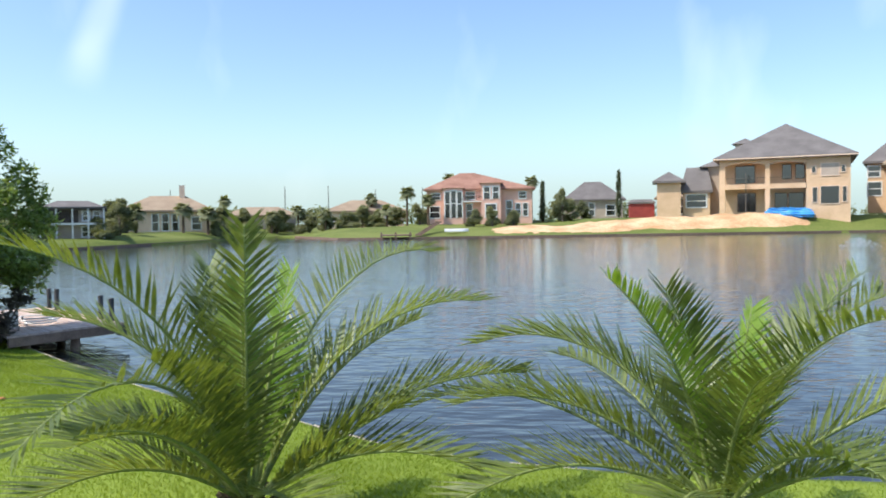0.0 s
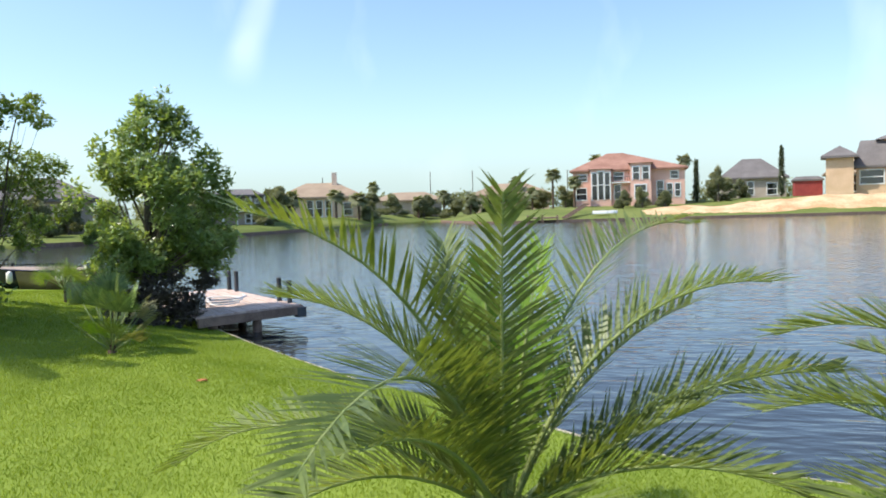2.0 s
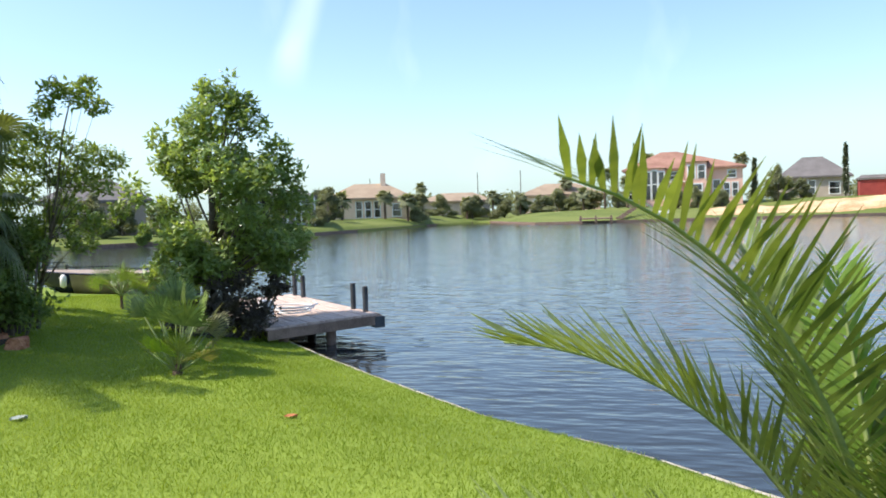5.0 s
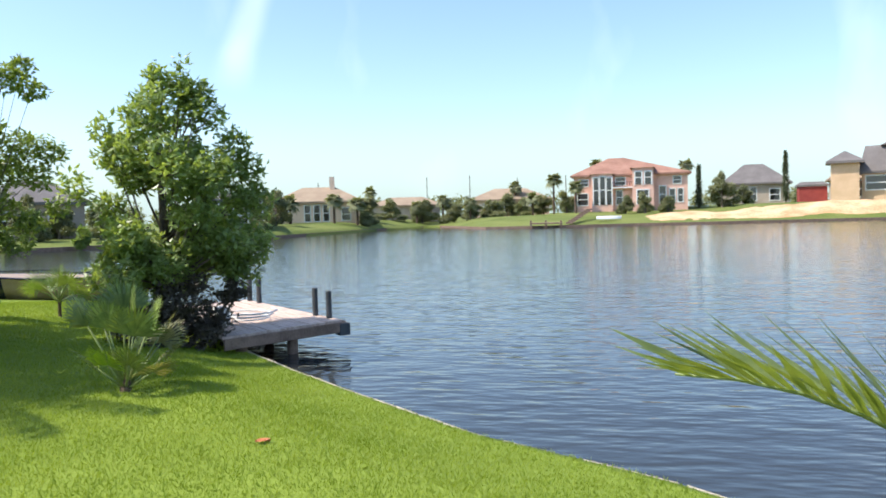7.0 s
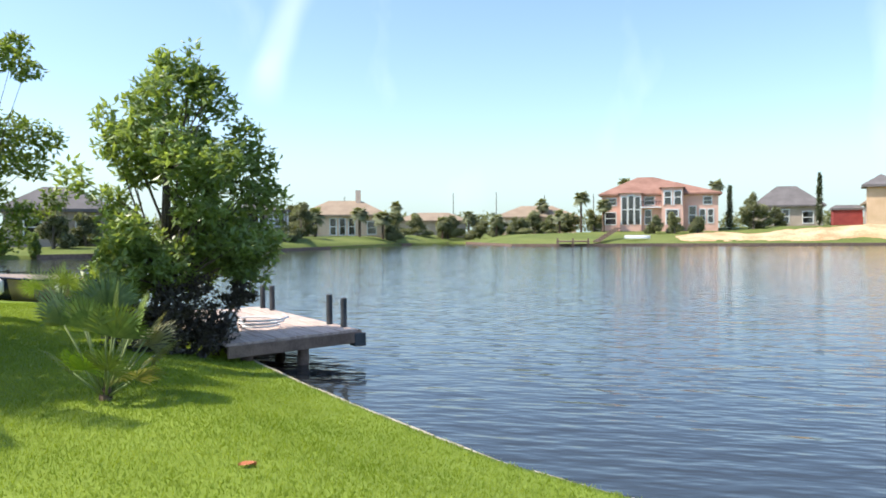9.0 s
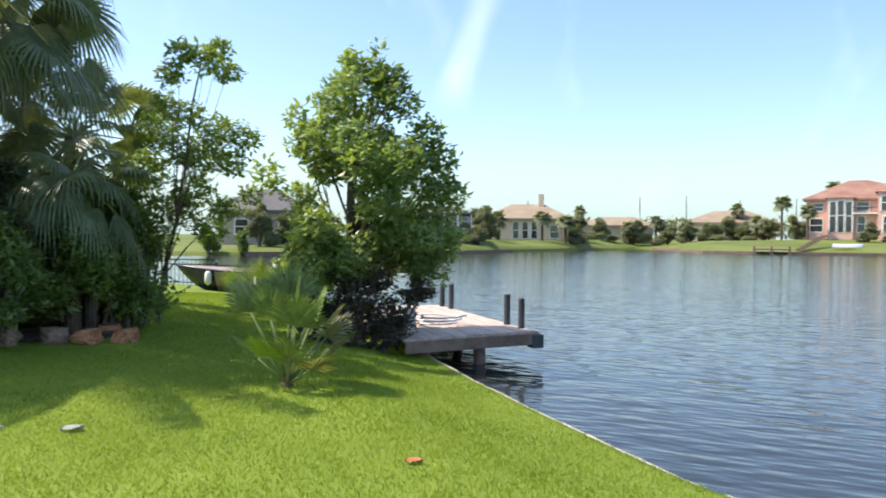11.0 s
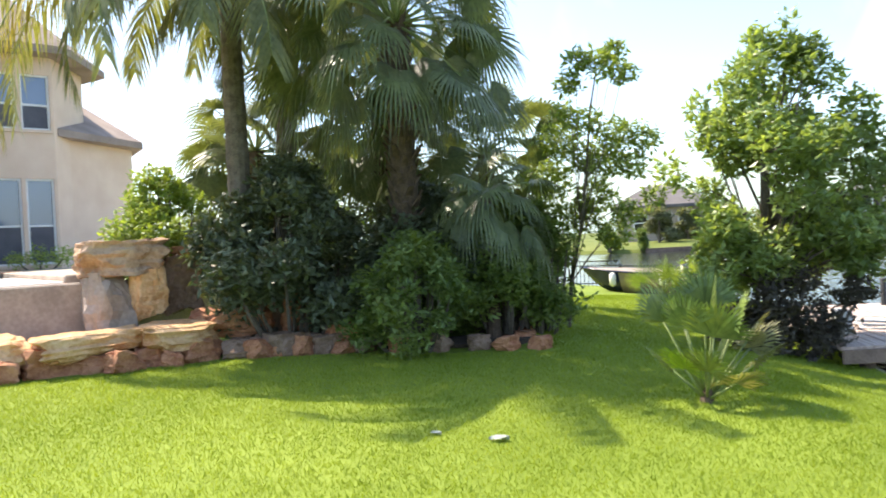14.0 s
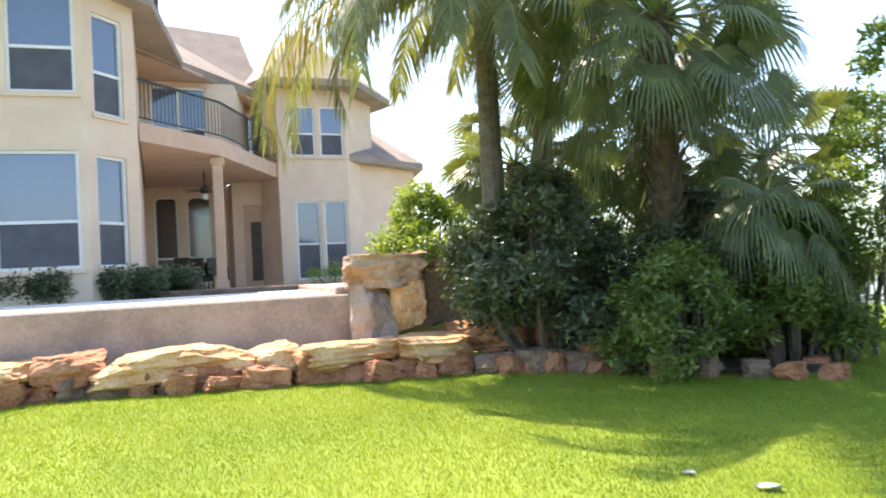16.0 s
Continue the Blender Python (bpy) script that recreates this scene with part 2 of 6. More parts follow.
TAN = material("tan_brick", (0.56, 0.38, 0.23), (0.68, 0.48, 0.31), scale=0.6, fine=9, rough=0.9, bump=0.2)
ROOF_GREY = material("grey_shingle", (0.115, 0.105, 0.10), (0.17, 0.155, 0.15), scale=0.5, fine=8, rough=0.9, bump=0.3)
ROOF_TAN = material("tan_shingle", (0.26, 0.19, 0.13), (0.34, 0.26, 0.18), scale=0.5, fine=8, rough=0.9, bump=0.3)
BRICK_PALE = material("pale_brick", (0.38, 0.31, 0.25), (0.48, 0.40, 0.33), scale=0.6, fine=8, rough=0.9, bump=0.2)
# dark tone that paints the shade at the back of a porch
SHADE_IN = material("painted_porch_shade", (0.06, 0.045, 0.035), (0.11, 0.085, 0.065), scale=1, fine=8, rough=0.9, bump=0)
SAND = material("bare_sand", (0.46, 0.27, 0.13), (0.68, 0.47, 0.28), scale=0.3, fine=3, rough=1.0, bump=0.8, bump_dist=0.15)
TARP = material("blue_tarp", (0.02, 0.22, 0.62), (0.06, 0.36, 0.80), scale=0.8, fine=6, rough=0.4, bump=0.6, bump_dist=0.1)
RED_SHED = material("red_shed_paint", (0.25, 0.035, 0.03), (0.33, 0.055, 0.045), scale=1, fine=8, rough=0.8, bump=0.1)
BOAT_BLUE = material("navy_hull", (0.012, 0.016, 0.045), (0.02, 0.028, 0.07), scale=2, fine=20, rough=0.25, bump=0.05)
BOAT_TAN = material("tan_canvas", (0.26, 0.20, 0.155), (0.36, 0.28, 0.22), scale=2, fine=30, rough=0.8, bump=0.2)
LEAF_FALLEN = material("fallen_leaf", (0.42, 0.12, 0.04), (0.55, 0.2, 0.08), scale=9, fine=50, rough=0.6, bump=0.3)
LITTER = material("grey_litter", (0.30, 0.33, 0.28), (0.42, 0.45, 0.40), scale=9, fine=40, rough=0.6, bump=0.3)
FOAM = material("fountain_spray", (0.8, 0.82, 0.85), (0.9, 0.9, 0.92), scale=6, fine=30, rough=0.5, bump=0.3)
POLE = material("dark_pole", (0.10, 0.085, 0.075), (0.16, 0.14, 0.12), scale=2, fine=20, rough=0.8)
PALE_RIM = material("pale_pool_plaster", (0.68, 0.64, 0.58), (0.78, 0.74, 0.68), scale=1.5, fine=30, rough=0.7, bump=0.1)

# ---------------------------------------------------------------- mesh helpers


class Geo:
    """Collects corners and faces of one mesh."""

    def __init__(self):
        self.v, self.f = [], []

    def add(self, v, f):
        o = len(self.v)
        self.v += [tuple(p) for p in v]
        self.f += [tuple(i + o for i in q) for q in f]
        return self

    def box(self, x0, y0, z0, x1, y1, z1, m=None, bevel=0.0):
        if bevel:
            bm = bmesh.new()
            bmesh.ops.create_cube(bm, size=1)
            for p in bm.verts:
                p.co = Vector((x0 + (p.co.x + 0.5) * (x1 - x0), y0 + (p.co.y + 0.5) * (y1 - y0), z0 + (p.co.z + 0.5) * (z1 - z0)))
            bmesh.ops.bevel(bm, geom=bm.edges[:], offset=bevel, segments=1, affect="EDGES")
            bm.verts.index_update()
            v, f = [p.co.copy() for p in bm.verts], [[p.index for p in q.verts] for q in bm.faces]
            bm.free()
        else:
            v = [Vector(p) for p in ((x0, y0, z0), (x1, y0, z0), (x1, y1, z0), (x0, y1, z0), (x0, y0, z1), (x1, y0, z1), (x1, y1, z1), (x0, y1, z1))]
            f = [(0, 3, 2, 1), (4, 5, 6, 7), (0, 1, 5, 4), (1, 2, 6, 5), (2, 3, 7, 6), (3, 0, 4, 7)]
        return self.add([m @ p for p in v] if m else v, f)

    def prism(self, outline, z0, z1):
        n = len(outline)
        v = [(x, y, z0) for x, y in outline] + [(x, y, z1) for x, y in outline]
        f = [tuple(range(n))[::-1], tuple(range(n, 2 * n))] + [(i, (i + 1) % n, n + (i + 1) % n, n + i) for i in range(n)]
        return self.add(v, f)

    def tube(self, pts, radii, n=8):
        pts = [Vector(p) for p in pts]
        v, f = [], []
        for i, p in enumerate(pts):
            d = (pts[min(i + 1, len(pts) - 1)] - pts[max(i - 1, 0)]).normalized()
            a = d.orthogonal().normalized() if i == 0 else (a - d * a.dot(d)).normalized()
            b = d.cross(a)
            for k in range(n):
                w = 2 * math.pi * k / n
                v.append(p + (a * math.cos(w) + b * math.sin(w)) * radii[i])
        for i in range(len(pts) - 1):
            for k in range(n):
                f.append((i * n + k, i * n + (k + 1) % n, (i + 1) * n + (k + 1) % n, (i + 1) * n + k))
        f += [tuple(range(n))[::-1], tuple(range((len(pts) - 1) * n, len(pts) * n))]
        return self.add(v, f)


def part(name, geo, mat, parent=None, label="", smooth=False):
    me = bpy.data.meshes.new(name)
    me.from_pydata(geo.v, [], geo.f)
    me.materials.append(mat)
    if smooth:
        me.shade_smooth()
    ob = new(name, me)
    if parent:
        ob.parent = parent
    if label:
        ob["label"] = label
    return ob


def thing(name, m, label, category, group="", kind=""):
    ob = tagged(new(name), label, category, group, kind)
    ob.matrix_world = m
    return ob


def piece(name, mesh, parent, m):
    ob = new(name, mesh)
    ob.parent = parent
    ob.matrix_basis = m
    return ob


def smooth01(u):
    u = max(0.0, min(1.0, u))
    return u * u * (3 - 2 * u)


def curve_at(xs, ys, x):
    return float(np.interp(x, xs, ys))


rng = random.Random(7)


def spread_of(a, b):
    return a + (b - a) * rng.random()


# ---------------------------------------------------------------- ground, lake
EDGE_X = (-400, -60, -30, -20, -16, -12.5, -9.5, -8.0, -7.2, -6.0, -5.0, -4.0, -3.3, -2.6, -1.8, -0.6, 0.35, 1.5, 4, 9, 20, 60, 400)
EDGE_Y = (60, 34, 25, 22.5, 21.2, 19.6, 15.7, 14.1, 13.25, 11.95, 10.92, 9.97, 9.3, 8.82, 8.28, 7.17, 6.62, 6.24, 5.85, 5.55, 5.2, 4.0, 0)
SHORE_X = (-400, -70, -46, -38, -35.5, -34, -31, -27, -22, -15, -7, 5, 16, 25, 38, 60, 100, 400)
SHORE_Y = (70, 50, 56, 68, 84, 100, 130, 137, 125, 109, 108, 110, 110, 111, 112, 115, 117, 140)
WATER_Z = -0.5


def edge(x):
    return curve_at(EDGE_X, EDGE_Y, x)


def shore(x):
    return curve_at(SHORE_X, SHORE_Y, x)


def lawn_z(x, y):
    n = edge(x) - y
    z = -0.33 + 0.27 * smooth01(n / 2.6) + 0.06 * smooth01((n - 2) / 5)
    z += 0.18 * smooth01((-x - 6.5) / 6) * smooth01((n - 2) / 3)
    return z + 0.02 * noise.noise((x * 0.4, y * 0.4, 0))


def far_z(x, y):
    d = y - shore(x)
    r = 0.022 if x < -20 else 0.05 + 0.13 * smooth01((x - 18) / 18) + 0.12 * smooth01((x - 38) / 12)
    top = 1.0 if x < -24 else 1.0 + 1.2 * smooth01((x + 24) / 50)
    z = min(-0.25 + r * d + 0.3 * smooth01(d / 6), top)
    return z


def build_ground():
    xs = [-900, -400, -200, -120, -80, -60] + [-50 + 3 * i for i in range(10)] + [-20 + 0.5 * i for i in range(8)] + [-16 + 0.25 * i for i in range(89)]
    xs += [6.5 + 0.75 * i for i in range(8)] + [13 + 3 * i for i in range(16)] + [64, 72, 80, 90, 100, 130, 200, 400, 900]
    inl = [900, 400, 150, 80, 50, 35, 26, 20] + [16 - 0.4 * i for i in range(36)] + [1.4, 1.1, 0.8, 0.5, 0.25, 0.1, 0.0]
    far = [0, 0.6, 2, 4, 7, 11, 16, 22, 30, 40, 55, 80, 120, 250, 600, 2500]
    rows = []
    for x in xs:
        e, s = edge(x), shore(x)
        col = [(x, e - n, lawn_z(x, e - n)) for n in inl]
        col += [(x, e + 0.02, WATER_Z - 1.1)]
        col += [(x, e + (s - e) * k, WATER_Z - 1.6) for k in (0.3, 0.7)]
        col += [(x, s - 0.05, WATER_Z - 1.0)]
        col += [(x, s + d, far_z(x, s + d)) for d in far]
        rows.append(col)
    g, h = Geo(), len(rows[0])
    g.v = [p for c in rows for p in c]
    g.f = [(i * h + j, (i + 1) * h + j, (i + 1) * h + j + 1, i * h + j + 1) for i in range(len(rows) - 1) for j in range(h - 1)]
    ob = part("ground", g, GRASS, smooth=True)
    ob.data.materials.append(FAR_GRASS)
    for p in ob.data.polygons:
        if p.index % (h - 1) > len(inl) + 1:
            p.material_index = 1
    return tagged(ob, "bright green mown lawn sloping down to the lake", "lawn", kind="structure")


build_ground()
lake = part("water", Geo().add([(-900, -30, WATER_Z), (900, -30, WATER_Z), (900, 330, WATER_Z), (-900, 330, WATER_Z)], [(0, 1, 2, 3)]), WATER)
tagged(lake, "wind-rippled blue-grey lake water", "lake", kind="structure")

# stone edging along the lawn
curb = thing("bulkhead", Matrix(), "pale stone edging between the lawn and the lake", "edging", kind="structure")
blocks = []
for k in range(3):
    g = Geo().box(-0.2, -0.06, -0.45, 0.2, 0.06, 0.0, bevel=0.015)
    for i, p in enumerate(g.v):
        q = noise.noise_vector((p[0] * 9 + k * 7, p[1] * 9, p[2] * 9)) * 0.012
        g.v[i] = (p[0] + q.x, p[1] + q.y, p[2] + q.z)
    me = bpy.data.meshes.new("stone_block")
    me.from_pydata(g.v, [], g.f)
    me.materials.append(STONE_EDGE)
    blocks.append(me)
cx = -13.0
while cx < 5.0:
    slope = (edge(cx + 0.1) - edge(cx - 0.1)) / 0.2
    ang = math.atan(slope)
    piece("stone_block", blocks[rng.randrange(3)], curb, Matrix.Translation((cx, edge(cx) + 0.055, -0.352 + spread_of(-0.008, 0.004))) @ Matrix.Rotation(ang, 4, "Z"))
    cx += 0.41 * math.cos(ang)

# far bulkhead, a low dark band along the opposite bank
g = Geo()
prev = None
for i in range(150):
    x = -46 + i
    p = (x, shore(x) - 0.1)
    if prev:
        g.add([(prev[0], prev[1], -0.9), (p[0], p[1], -0.9), (p[0], p[1], -0.18), (prev[0], prev[1], -0.18), (prev[0], prev[1] + 0.3, -0.18), (p[0], p[1] + 0.3, -0.18)], [(0, 1, 2, 3), (3, 2, 5, 4)])
    prev = p
tagged(part("far_bulkhead", g, DECK_SIDE), "low dark timber bulkhead along the opposite bank", "bulkhead", kind="structure")

# ---------------------------------------------------------------- dock
DOCK_E = Vector((-0.70, 0.714, 0)).normalized()          # along the lakeward end
DOCK_L, DOCK_W, DOCK_Z, DOCK_SKEW = 4.3, 2.1, -0.06, -0.2
dock_m = Matrix.Translation((-6.15, 14.6, 0)) @ Matrix.Rotation(math.atan2(DOCK_E.y, DOCK_E.x), 4, "Z")


def build_dock():
    """Local x runs along the lakeward end, y towards the land; the front end is cut askew."""
    d = thing("boat_dock", dock_m, "weathered reddish wooden boat dock standing over the water", "dock")
    n = 14
    for i in range(n):
        y0, y1 = DOCK_W * i / n, DOCK_W * (i + 1) / n
        g = Geo().box(DOCK_SKEW * (y0 + y1) / 2 + spread_of(-0.015, 0.015), y0 + 0.005, -0.04, DOCK_L + spread_of(-0.02, 0.02), y1 - 0.005, 0.0, bevel=0.004)
        p = part("plank", g, DECK, d)
        p.location.z = DOCK_Z + spread_of(-0.004, 0.004)
    ang = math.atan2(1, DOCK_SKEW)
    m = Matrix.Translation((0, 0, 0)) @ Matrix.Rotation(ang, 4, "Z")
    fl = DOCK_W * math.hypot(1, DOCK_SKEW)
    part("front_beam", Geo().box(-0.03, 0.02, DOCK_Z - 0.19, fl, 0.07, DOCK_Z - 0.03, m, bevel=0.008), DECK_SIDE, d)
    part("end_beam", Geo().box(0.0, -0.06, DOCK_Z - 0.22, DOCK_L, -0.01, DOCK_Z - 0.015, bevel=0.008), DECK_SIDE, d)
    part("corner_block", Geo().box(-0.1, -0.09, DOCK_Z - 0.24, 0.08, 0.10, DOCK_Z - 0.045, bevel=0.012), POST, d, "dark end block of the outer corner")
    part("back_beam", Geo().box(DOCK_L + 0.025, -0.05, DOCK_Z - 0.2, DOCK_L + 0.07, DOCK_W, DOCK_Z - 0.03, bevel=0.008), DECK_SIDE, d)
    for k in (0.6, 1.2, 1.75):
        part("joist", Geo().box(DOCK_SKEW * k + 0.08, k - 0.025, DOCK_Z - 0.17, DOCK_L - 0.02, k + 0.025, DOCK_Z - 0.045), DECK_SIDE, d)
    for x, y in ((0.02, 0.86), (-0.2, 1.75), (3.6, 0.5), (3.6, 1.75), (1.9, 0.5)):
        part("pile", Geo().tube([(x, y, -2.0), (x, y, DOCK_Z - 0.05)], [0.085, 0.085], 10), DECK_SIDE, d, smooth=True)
    for x, y in ((0.36, 0.06), (0.84, 0.08), (3.47, 0.06), (3.98, 0.06)):
        h = spread_of(0.43, 0.46)
        part("mooring_post", Geo().tube([(x, y, DOCK_Z - 0.16), (x, y, DOCK_Z + h), (x, y, DOCK_Z + h + 0.015)], [0.05, 0.05, 0.038], 10), POST, d)
    part("utility_box", Geo().box(0.62, 1.62, DOCK_Z + 0.002, 0.9, 1.8, DOCK_Z + 0.30, bevel=0.01), WHITE, d, "small weathered white box on the deck")
    hose = [(1.0 + 0.28 * math.cos(k * 0.7) * (1 + 0.03 * k), 1.15 + 0.24 * math.sin(k * 0.7) * (1 + 0.03 * k), DOCK_Z + 0.02 + 0.006 * k) for k in range(26)]
    part("coiled_rope", Geo().tube(hose, [0.014] * 26, 6), WHITE, d, "pale rope coiled on the planks", smooth=True)


build_dock()

# ---------------------------------------------------------------- plants


def arc(azim, elev, length, droop, n=14, power=1.4):
    """Points along a frond's rib: it leaves at elev and bends down by droop degrees in all."""
    p, pts = Vector((0, 0, 0)), [Vector((0, 0, 0))]
    for i in range(n):
        a = radians(elev - droop * ((i + 0.5) / n) ** power)
        p = p + Vector((math.cos(a) * math.cos(azim), math.cos(a) * math.sin(azim), math.sin(a))) * (length / n)
        pts.append(p.copy())
    return pts


def along(pts, u):
    k = u * (len(pts) - 1)
    i = min(int(k), len(pts) - 2)
    return pts[i].lerp(pts[i + 1], k - i), (pts[i + 1] - pts[i]).normalized()


def pinnate(geo, pts, azim, pairs, leaf, width, start=0.12, lift=25, hang=0.15, sweep=50, r=None):
    """Feather-leaf: pairs of narrow leaflets in a shallow V on both sides of the rib."""
    r = r or rng
    side0 = Vector((-math.sin(azim), math.cos(azim), 0))
    for i in range(pairs):
        u = start + (0.995 - start) * (i + r.random() * 0.5) / pairs
        base, tan = along(pts, u)
        up = side0.cross(tan).normalized()
        if up.z < 0 and abs(tan.z) < 0.95:
            up = -up
        prof = min(1.0, 0.35 + 2.6 * (u - start)) * (1.0 - 0.55 * max(0, (u - 0.55) / 0.45))
        ahead = radians(sweep - 22 * u + r.uniform(-6, 6))
        for s in (-1, 1):
            lf = radians(lift + r.uniform(-9, 9))
            out = (side0 * s * math.cos(lf) + up * math.sin(lf)).normalized()
            d = (out * math.sin(ahead) + tan * math.cos(ahead)).normalized()
            L = leaf * prof * r.uniform(0.85, 1.1)
            flat = (tan - d * tan.dot(d)).normalized() * width * 0.5
            m = base + d * L * 0.45
            e = base + d * L + Vector((0, 0, -hang * L)) 
            m.z -= hang * L * 0.2
            o = len(geo.v)
            geo.v += [tuple(base - flat * 0.6), tuple(base + flat * 0.6), tuple(m + flat), tuple(m - flat), tuple(e)]
            geo.f += [(o, o + 1, o + 2, o + 3), (o + 3, o + 2, o + 4)]


def frond(parent, azim, elev, length, droop, leaf, width, pairs, mat, rib=0.016, start=0.12, lift=25, hang=0.15, sweep=50, base=(0, 0, 0), name="frond", label="", power=1.4):
    a = radians(azim)
    pts = arc(a, elev, length, droop, power=power)
    g = Geo()
    pinnate(g, pts, a, pairs, leaf, width, start, lift, hang, sweep)
    f = part(name, g, mat, parent, label)
    f.location = base
    n = len(pts) - 1
    part("rib", Geo().tube(pts, [rib * (1 - 0.85 * i / n) for i in range(n + 1)], 5), RACHIS, f, smooth=True)
    return f


def palm_stub(parent, r, h, mat=TRUNK, rings=10, base_r=None):
    """Short trunk ringed with cut leaf bases."""
    pts, rad = [], []
    for i in range(rings * 2 + 1):
        u = i / (rings * 2)
        pts.append((0, 0, -0.15 + (h + 0.15) * u))
        rad.append(((base_r or r) * (1 - u) + r * u) * (1.0 if i % 2 else 0.86))
    t = part("trunk", Geo().tube(pts, rad, 14), mat, parent)
    k = max(10, int(h * 60))
    for i in range(min(k, 60)):
        a, z = i * 2.4, h * (i + 1) / (k + 1)
        c, s = math.cos(a), math.sin(a)
        o = Vector((c, s, 0)) * r * 0.8 + Vector((0, 0, z))
        m = Matrix.Translation(o) @ Matrix.Rotation(a, 4, "Z") @ Matrix.Rotation(radians(-35), 4, "Y")
        part("leaf_base", Geo().box(-0.01, -0.035, -0.015, 0.11, 0.035, 0.015, m), mat, t)
    return t


def date_palm(x, y, fronds, label):
    z = lawn_z(x, y)
    p = thing("date_palm", Matrix.Translation((x, y, z)), label, "palm", "young date palms on the lawn")
    palm_stub(p, 0.10, 0.22, base_r=0.13)
    for az, el, le, dr, young in fronds:
        frond(p, az, el, le, dr, (0.46 if dr > 100 else 0.41) if not young else 0.31, 0.0165, 66, LEAF_YOUNG if young else LEAF_PALM, 0.017, base=(0.05 * math.cos(radians(az)), 0.05 * math.sin(radians(az)), 0.22), lift=16 if dr > 100 else 28, hang=0.14 if dr > 100 else 0.07, sweep=61)
    return p


date_palm(-1.15, 4.4, [
    (287, 87, 1.6, 8, 0), (231, 78, 2.12, 68, 0), (188, 77.5, 1.63, 75, 0), (259, 62, 2.2, 93, 0), (250, 51, 1.45, 56, 0), (225, 40, 1.5, 85, 0), (178, 36, 1.9, 76, 0), (262, 42, 1.8, 36, 0),
    (21, 69, 1.95, 78, 0), (51, 75, 2.4, 87, 0), (354, 38, 1.08, 14, 0), (60, 80, 1.35, 14, 1), (110, 82, 1.3, 12, 1), (30, 62, 1.5, 50, 0), (125, 76, 1.45, 22, 0),
    (138, 77, 1.3, 22, 0), (345, 34, 1.4, 55, 0), (300, 28, 1.2, 55, 0), (85, 58, 1.4, 50, 0), (255, 66, 1.3, 40, 0), (190, 50, 0.95, 40, 0), (9, 42, 1.8, 48, 0)], "young date palm with arching feathery green fronds on the lawn")
date_palm(1.55, 4.3, [
    (166, 74, 1.86, 98, 0), (147, 35, 2.25, 64, 0), (205, 80, 1.57, 44, 1), (217, 85, 1.38, 34, 0), (30, 83, 1.15, 10, 1), (280, 68, 1.84, 56, 0), (8, 76, 1.95, 80, 0), (338, 48, 2.0, 51, 0), (22, 68, 1.7, 40, 0),
    (196, 34, 1.8, 75, 0), (238, 36, 1.6, 90, 0), (95, 62, 1.6, 50, 0), (312, 42, 1.6, 90, 0), (262, 66, 1.4, 50, 0), (355, 28, 1.5, 55, 0), (60, 55, 1.5, 55, 0), (125, 52, 1.5, 55, 0), (285, 52, 1.4, 70, 0), (182, 52, 1.7, 70, 0)], "spreading young date palm with yellow-green fronds on the lawn")


def fan_leaf(geo, centre, out, up, radius, segs, width, split=0.45, fold=0.25, hang=0.25, r=None, turn=1.0):
    """A fan of pleated segments round the leaf's stalk end."""
    r = r or rng
    side = out.cross(up).normalized()
    for i in range(segs):
        w = (i / (segs - 1) - 0.5) * math.pi * 1.45 * turn
        d = (out * math.cos(w) + side * math.sin(w)).normalized()
        n = up * (1 if i % 2 else -1)
        L = radius * (0.72 + 0.28 * math.cos(w * 0.7)) * r.uniform(0.92, 1.06)
        t = d.cross(up).normalized() * width
        m = centre + d * L * split + n * fold * width
        e = centre + d * L + Vector((0, 0, -hang * L * r.uniform(0.6, 1.3)))
        k = centre + d * L * 0.78 + Vector((0, 0, -hang * L * 0.35))
        o = len(geo.v)
        geo.v += [tuple(centre), tuple(m - t), tuple(m + t), tuple(k - t * 0.6), tuple(k + t * 0.6), tuple(e)]
        geo.f += [(o, o + 1, o + 2), (o + 1, o + 3, o + 4, o + 2), (o + 3, o + 5, o + 4)]


